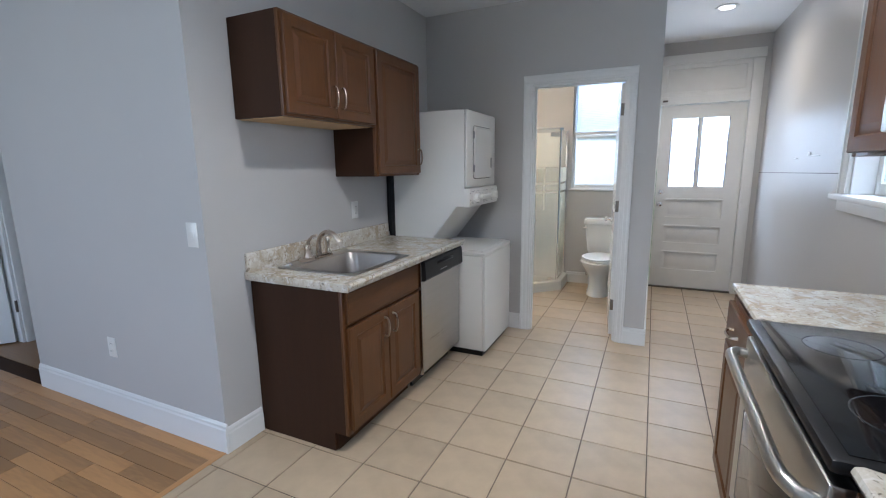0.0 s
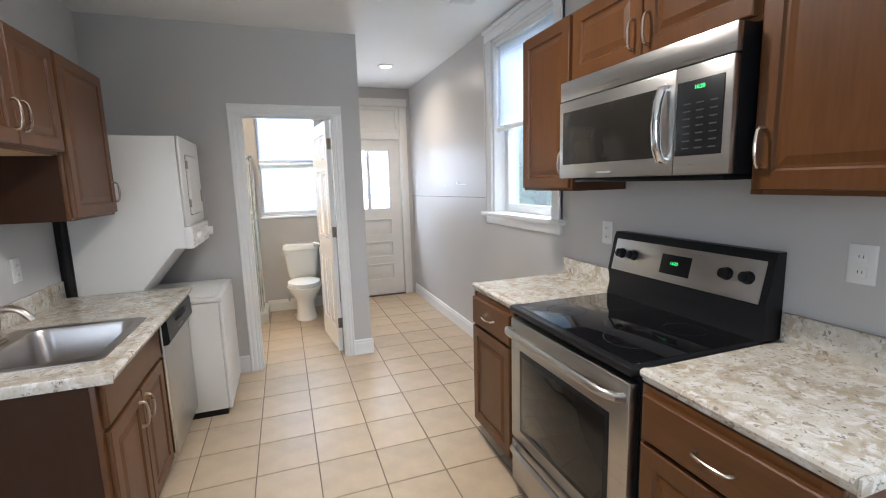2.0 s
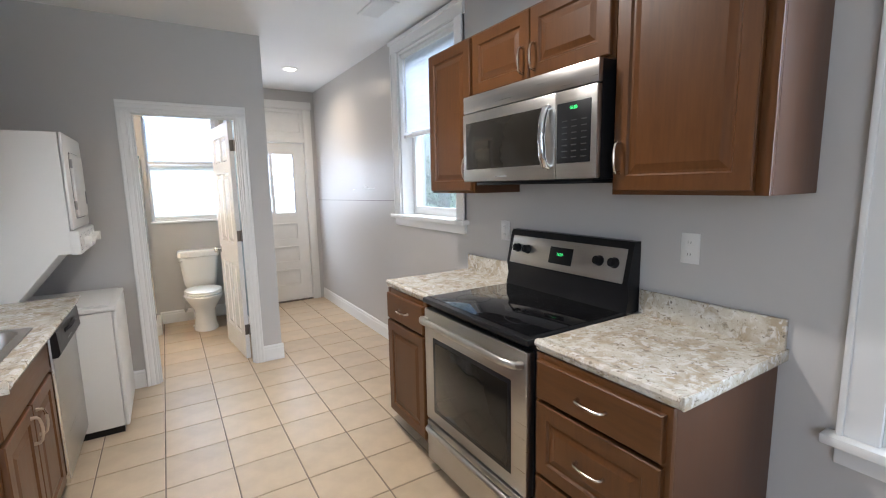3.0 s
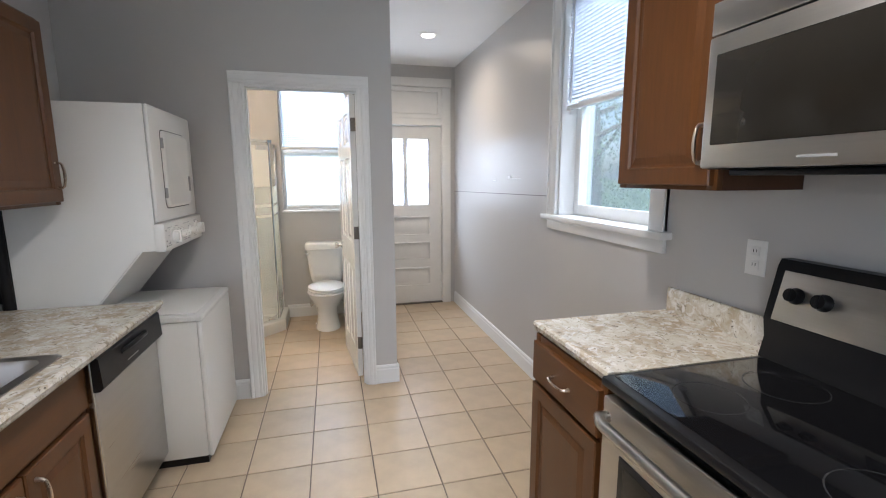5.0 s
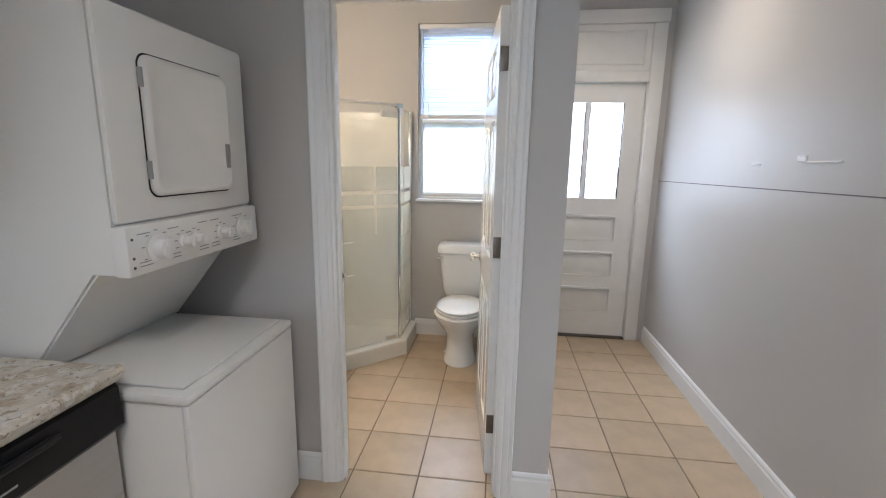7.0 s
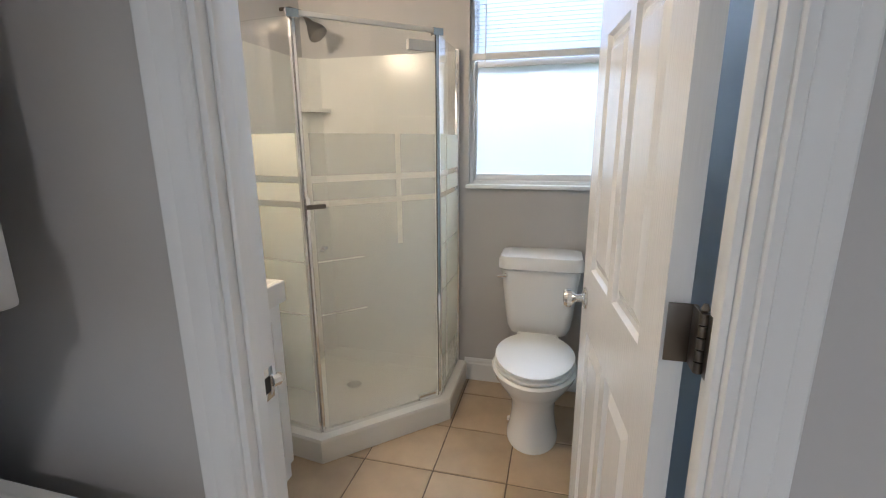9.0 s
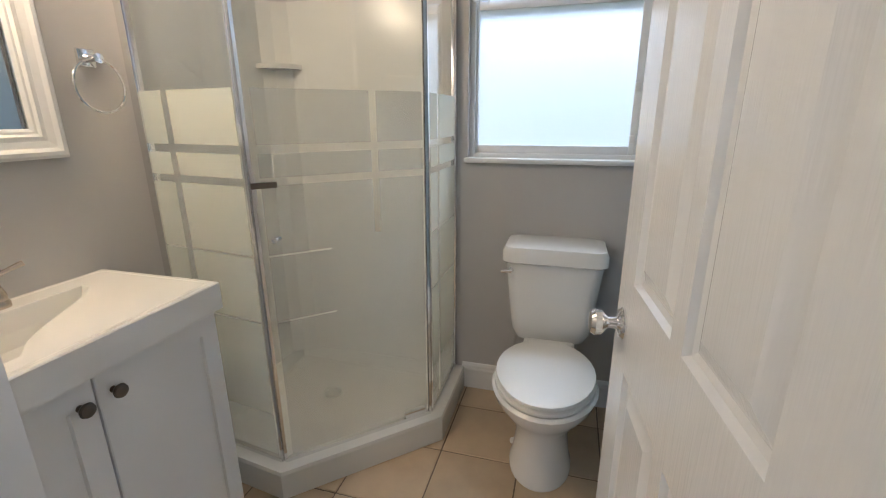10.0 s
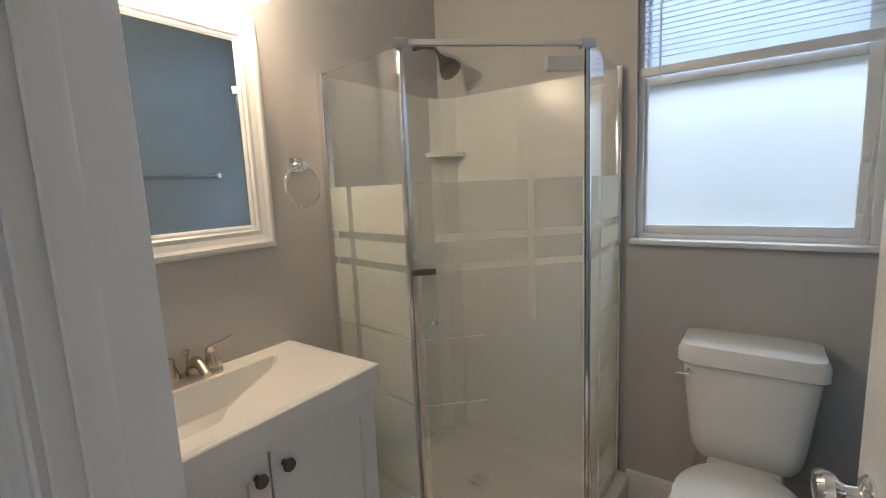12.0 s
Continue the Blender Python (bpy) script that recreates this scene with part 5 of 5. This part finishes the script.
for a, b in zip(vv, vv[1:]):
    for i in range(4):
        t.faces.new((a[i], a[(i + 1) % 4], b[(i + 1) % 4], b[i]))
bmesh.ops.recalc_face_normals(t, faces=t.faces)
part("frame", t, TRIM, mi, "white moulded frame", False)
part("mirror_glass", box(BL + 0.002, BL + 0.008, MYA + 0.07, MYB - 0.07, MZA + 0.07, MZB - 0.07), MIRROR, mi, "silvered glass", False)
vl = thing("vanity_light", (BL, 4.3, 2.03), "three-lamp vanity light with frosted glass shades, switched on", "wall light")
part("back_plate", box(BL, BL + 0.020, 4.02, 4.58, 2.05, 2.13, 0.006), NICKEL, vl)
for ly in (4.08, 4.30, 4.52):
    part("arm", tube([(BL + 0.02, ly, 2.09), (BL + 0.09, ly, 2.10), (BL + 0.135, ly, 2.09)], 0.008, 8), NICKEL, vl)
    part("shade", lathe([(0.026, 0.055), (0.050, 0.02), (0.062, -0.06), (0.066, -0.105), (0.063, -0.105), (0.047, 0.018), (0.022, 0.050)], (BL + 0.135, ly, 2.04), "z", 24), LAMPGLOW, vl, "lit frosted glass shade").visible_shadow = False
tr = thing("towel_ring", (BL, 4.734, 1.46), "chrome towel ring on the wall beside the mirror", "towel ring")
part("mount", box(BL, BL + 0.012, 4.709, 4.759, 1.452, 1.502, 0.004), CHROME, tr)
part("post", lathe([(0.014, 0), (0.010, 0.01), (0.010, 0.04), (0.014, 0.048), (0.0, 0.05)], (BL + 0.01, 4.734, 1.475), "x", 14), CHROME, tr)
ringpts = arc((BL + 0.045, 4.731, 1.400), 0.074, 90, 450, 36, (0, 1, 0), (0, 0, 1))
part("ring", tube(ringpts, 0.0045, 8), CHROME, tr)
tb = thing("towel_bar", (-0.33, 4.6, 1.515), "chrome towel bar on the wall behind the door", "towel bar")
part("bar", tube([(-0.385, 4.74, 1.515), (-0.385, 5.34, 1.515)], 0.009, 10), CHROME, tb)
for ty_ in (4.74, 5.34):
    part("bracket", box(-0.40, -0.331, ty_ - 0.018, ty_ + 0.018, 1.497, 1.533, 0.004), CHROME, tb)

# shower
sh = thing("shower_enclosure", (-1.6, 5.2, 0), "neo-angle corner shower with striped etched glass and chrome edges", "shower")
C0, C1, C2, C3 = (BL, 4.872), (-1.602, 4.810), (-1.174, 5.221), (-1.174, YB)
O1, O2 = (-1.580, 4.752), (-1.117, 5.200)
pan = [(BL + 0.001, 4.815), O1, O2, (-1.117, YB - 0.001), (BL + 0.001, YB - 0.001)]
inn = [(BL + 0.02, 4.905), (-1.622, 4.853), (-1.214, 5.245), (-1.214, YB - 0.02), (BL + 0.02, YB - 0.02)]
cxy = (-1.70, 5.30)
toward = lambda ps, k: [(cxy[0] + (x - cxy[0]) * k, cxy[1] + (y - cxy[1]) * k) for x, y in ps]
lv = [(pan, 0.0), (pan, 0.100), (toward(pan, 0.992), 0.112), (toward(inn, 1.01), 0.112), (inn, 0.100), (toward(inn, 0.95), 0.055), (toward(inn, 0.90), 0.045), (toward(inn, 0.12), 0.034)]
part("shower_pan", loft([[(x, y, z) for x, y in ps] for ps, z in lv]), ACRYL, sh, "white acrylic shower pan", False)
part("drain", lathe([(0.040, 0), (0.040, 0.003), (0.034, 0.005), (0.0, 0.004)], (-1.705, 5.335, 0.036), "z", 24), CHROME, sh, "round chrome drain")
SZ = 1.800
part("surround", blocks((BL + 0.001, BL + 0.012, 4.89, YB - 0.013, 0.10, SZ), (BL + 0.001, -1.190, YB - 0.0125, YB - 0.001, 0.10, SZ)), ACRYL, sh, "white acrylic wall surround", False)
for zz in (1.52,):
    t = bmesh.new()
    top = [(BL + 0.012, YB - 0.0125), (BL + 0.012, YB - 0.14)] + [(BL + 0.012 + 0.145 * math.sin(radians(a)), YB - 0.0125 - 0.13 * math.cos(radians(a))) for a in range(15, 90, 15)] + [(BL + 0.16, YB - 0.0125)]
    part("corner_shelf", loft([[(x, y, zz) for x, y in top], [(x, y, zz + 0.02) for x, y in top]]), ACRYL, sh)
part("corner_column", loft([[(BL + 0.012, YB - 0.0125, z), (BL + 0.012, YB - 0.10, z), (BL + 0.05, YB - 0.05, z), (BL + 0.11, YB - 0.0125, z)] for z in (0.10, SZ)]), ACRYL, sh, "", False)
SHX = Vector((-1.900, 5.440, 1.950))
ha = part("shower_arm", tube([(BL + 0.002, 5.440, 2.010), (BL + 0.06, 5.440, 2.010), (BL + 0.12, 5.440, 1.990), tuple(SHX)], 0.009, 10), BRONZE, sh)
ring = lambda r, d: [SHX + Vector((0.62, 0, -0.78)) * d + r * (math.cos(a * math.pi / 10) * Vector((0.78, 0, 0.62)) + math.sin(a * math.pi / 10) * Vector((0, 1, 0))) for a in range(20)]
hd = part("shower_head", loft([ring(r, d) for r, d in ((0.013, 0), (0.018, 0.012), (0.019, 0.024), (0.034, 0.045), (0.046, 0.070), (0.050, 0.088), (0.047, 0.094))]), BRONZE, ha, "dark nickel shower head")
GZ0, GZ1 = 0.118, 1.800


def glass_panel(a, b, name, label):
    """One glass wall: clear bands left free between etched fields, chrome at its edges."""
    A, B = Vector((*a, 0)), Vector((*b, 0))
    d = (B - A).normalized()
    n = Vector((-d.y, d.x, 0))
    L = (B - A).length

    def plate_(u0, u1, z0, z1, w0, w1):
        q = [A + d * u + n * w for u, w in ((u0, w0), (u1, w0), (u1, w1), (u0, w1))]
        return loft([[(p.x, p.y, z) for p in q] for z in (z0, z1)])

    g = part(name, plate_(0.012, L - 0.012, GZ0, GZ1, -0.003, 0.003), GLASS, sh, label, False)
    g.visible_shadow = False
    low, mid, high = (0.135, 0.655), (0.661, 0.884), (0.890, 1.110)
    top = ((1.134, 1.206), (1.232, 1.393))
    if L > 0.5:
        cells = [(0.030, 0.230, z) for z in (low, mid, high)] + [(0.230, 0.385, z) for z in (low, (0.655, 1.110))]
        cells += [(0.408, L - 0.02, z) for z in (low, (0.655, 1.110))] + [(0.385, 0.408, z) for z in (low, (0.655, 0.925))]
        cells += [(u0, u1, z) for u0, u1 in ((0.030, 0.385), (0.408, L - 0.02)) for z in top]
        film, fading = ETCH, FADE
    else:
        cells = [(u0, u1, z) for u0, u1 in ((0.03, L * 0.29), (L * 0.35, L - 0.02)) for z in (low, mid, high) + top]
        film, fading = ETCH2, FADE2
    for u0, u1, z in cells:
        e = part("etched_field", plate_(u0, u1, *z, -0.0042, -0.0034), fading if z == low else film, g, "", False)
        e.visible_shadow = False
    return A, B, d, n, L, plate_


for a, b, nm in ((C0, C1, "side_glass"), (C1, C2, "door_glass"), (C2, C3, "return_glass")):
    A, B, d, n, L, pl = glass_panel(a, b, nm, "glass with etched bands")
    part("bottom_rail", pl(0.004, L - 0.004, 0.112, 0.126, -0.010, 0.010), CHROME, sh)
    for u0, u1 in ((0.001, 0.010), (L - 0.010, L - 0.001)):
        part("edge_strip", pl(u0, u1, 0.112, GZ1 + 0.004, -0.007, 0.007), CHROME, sh, "", False)
    if nm == "door_glass":
        part("top_rail", pl(0.026, L - 0.026, GZ1, GZ1 + 0.016, -0.010, 0.010), PLASTW, sh, "white top rail", False)
        for u0 in (-0.02, L - 0.025):
            part("corner_bracket", pl(u0, u0 + 0.045, GZ1 - 0.010, GZ1 + 0.018, -0.015, 0.015), CHROME, sh)
        part("pivot", pl(L - 0.14, L - 0.02, GZ1 - 0.075, GZ1 - 0.035, -0.014, 0.014), PLASTW, sh)
        part("pivot", pl(L - 0.12, L - 0.03, 0.128, 0.150, -0.012, 0.012), CHROME, sh)
        q = A + d * 0.055
        part("pull_tab", pl(0.0, 0.075, 1.105, 1.122, -0.018, -0.004), BRONZE, sh, "dark nickel pull")
        part("catch", pl(0.002, 0.016, 1.06, 1.15, -0.012, -0.002), CHROME, sh)
        part("knob", lathe([(0.010, 0), (0.007, 0.010), (0.012, 0.018), (0.011, 0.026), (0.0, 0.029)], (q.x + 0.012, q.y + 0.002, 0.945), "-y", 16), CHROME, sh, "small chrome knob")
part("wall_channel", box(BL + 0.001, BL + 0.032, 4.857, 4.890, 0.112, GZ1 + 0.006, 0.003), CHROME, sh, "chrome wall channel")
part("wall_channel", box(-1.188, -1.160, YB - 0.03, YB - 0.001, 0.112, GZ1 + 0.006, 0.003), CHROME, sh, "chrome wall channel")

# ---- outdoors ----
structure("ground", box(-300, 300, -300, 300, -0.90, -0.60), GRASS, "mown lawn round the house")
def make_tree(x, y, height, spread, seed, label):
    """A tapered trunk, limbs, and a crown of single leaves thinned out by noise."""
    tree = thing("tree", (x, y, -0.6), label, "tree", "trees beside the house")
    part("trunk", tube([(x, y, -0.6), (x + 0.02, y, height * 0.2), (x - 0.05, y + 0.05, height * 0.5), (x, y, height * 0.8)], [0.22, 0.17, 0.12, 0.04], 10), BARK, tree)
    rng = random.Random(seed)
    mid = height * 0.42
    for i in range(7):
        a = i * 0.93 + seed
        z = 0.3 + height * 0.09 * i
        part("limb", tube([(x, y, z), (x + spread * 0.35 * math.cos(a), y + spread * 0.35 * math.sin(a), z + 0.4), (x + spread * 0.7 * math.cos(a), y + spread * 0.7 * math.sin(a), z + 0.9)], [0.07, 0.045, 0.012], 6), BARK, tree)
    verts, faces = [], []
    for i in range(26000):
        while True:
            p = Vector((rng.uniform(-1, 1), rng.uniform(-1, 1), rng.uniform(-1, 1)))
            if 0.25 < p.length < 1:
                break
        p = Vector((p.x * spread, p.y * spread, p.z * height * 0.55)) + Vector((x, y, mid))
        if noise.noise(p * 1.2) < -0.04 or p.z < -0.45:
            continue
        q = Euler((rng.uniform(0, 6), rng.uniform(0, 6), rng.uniform(0, 6))).to_matrix()
        s = rng.uniform(0.025, 0.055)
        k = len(verts)
        verts += [p + q @ Vector(c) * s for c in ((-1, 0, 0), (0, -0.55, 0.1), (1, 0, 0), (0, 0.55, 0.1))]
        faces.append((k, k + 1, k + 2, k + 3))
    me = bpy.data.meshes.new("crown")
    me.from_pydata(verts, [], faces)
    me.materials.append(LEAF)
    cr = new("crown", me)
    cr.parent = tree
    cr.matrix_parent_inverse = Matrix.Translation(-tree.location)
    tagged(cr, "crown of small green leaves", kind="stuff")


make_tree(6.9, 7.0, 5.6, 2.5, 5, "leafy green tree outside the side window")
make_tree(6.2, 11.4, 6.2, 2.7, 8, "leafy green tree farther along the lawn")
make_tree(9.8, 9.6, 6.5, 2.8, 11, "tall leafy tree at the back of the lawn")
# return of the outer wall beside the window
bw = structure("wall_outside_brick", box(1.0, 1.11, 3.60, 3.85, -0.6, 3.2), MORTAR, "red brick return of the house wall")
bme = bpy.data.meshes.new("brick")
b = box(0, 0.006, 0, 0.19, 0, 0.057, 0.002)
b.to_mesh(b_me := bme)
b.free()
bme.materials.append(BRICK)
bmf = bpy.data.meshes.new("brick")
b = box(0, 0.100, -0.006, 0, 0, 0.057, 0.002)
b.to_mesh(bmf)
b.free()
bmf.materials.append(BRICK)
for i in range(34):
    z = 0.7 + i * 0.068
    for me_, loc in ((bmf, (1.006, 3.60, z)),):
        ob = new("brick", me_)
        ob.location = loc
        ob.parent = bw

# ---- floors ----
structure("floor", box(WL - 0.03, 1.0, -2.6, 5.87, -0.06, -0.004), GROUT, "brown grout bed of the tiled floor")
floor = bpy.data.objects["floor"]
tme = []
for k in range(4):
    b = box(0.0028, 0.3094, 0.0028, 0.3084, -0.010, 0.0, 0.0022, seg=1)
    me = bpy.data.meshes.new("tile")
    b.to_mesh(me)
    b.free()
    me.materials.append(TILE)
    me.transform(Matrix.Translation((-0.1561, -0.1556, 0)))
    tme.append(me)
rng = random.Random(3)
for i in range(-4, 6):
    for k in range(-21, 8):
        x0, y0 = -1.105 + 0.3122 * i, 3.585 + 0.3112 * k
        if x0 > 0.74 or y0 < -2.62 or y0 > 5.80 or x0 < WL - 0.30:
            continue
        lo = max(x0, WL - 0.001)
        ob = new("tile", tme[rng.randrange(4)])
        ob.parent = floor
        sx = (x0 + 0.3122 - lo) / 0.3122
        if sx < 0.12:
            continue
        ob.scale = (sx, 1, 1)
        ob.location = (lo + 0.1561 * sx, y0 + 0.1556, rng.uniform(-0.0006, 0.0004))
        ob.rotation_euler = (rng.uniform(-0.0012, 0.0012), rng.uniform(-0.0012, 0.0012), rng.uniform(-0.003, 0.003))
wood = structure("floor_dining", box(-6.2, WL - 0.03, -2.6, 3.3, -0.06, -0.008), SIDE, "subfloor of the dining room")
pl = bpy.data.meshes.new("plank")
b = box(-0.5, 0.5, -0.0405, 0.0405, -0.012, 0.0, 0.0012, seg=1)
b.to_mesh(pl)
b.free()
pl.materials.append(OAK)
n = 0
for i in range(36):
    y = 1.467 - i * 0.083
    x = WL - 0.034
    while x > -5.4 and n < 290:
        ln = rng.uniform(0.30, 0.95)
        ob = new("plank", pl)
        ob.parent = wood
        ob.scale = (ln - 0.0015, 1, 1)
        ob.location = (x - ln / 2, y, rng.uniform(-0.0004, 0.0004))
        x -= ln
        n += 1
structure("floor_back_room", box(-6.2, WL - 0.125, 1.632, 3.199, -0.0075, -0.001), OAK, "oak floor of the room beyond", smooth=False)
structure("trim", box(WL - 0.033, WL - 0.001, -2.5, 1.505, -0.006, 0.003, 0.002), OAK, "oak threshold strip between tile and wood")
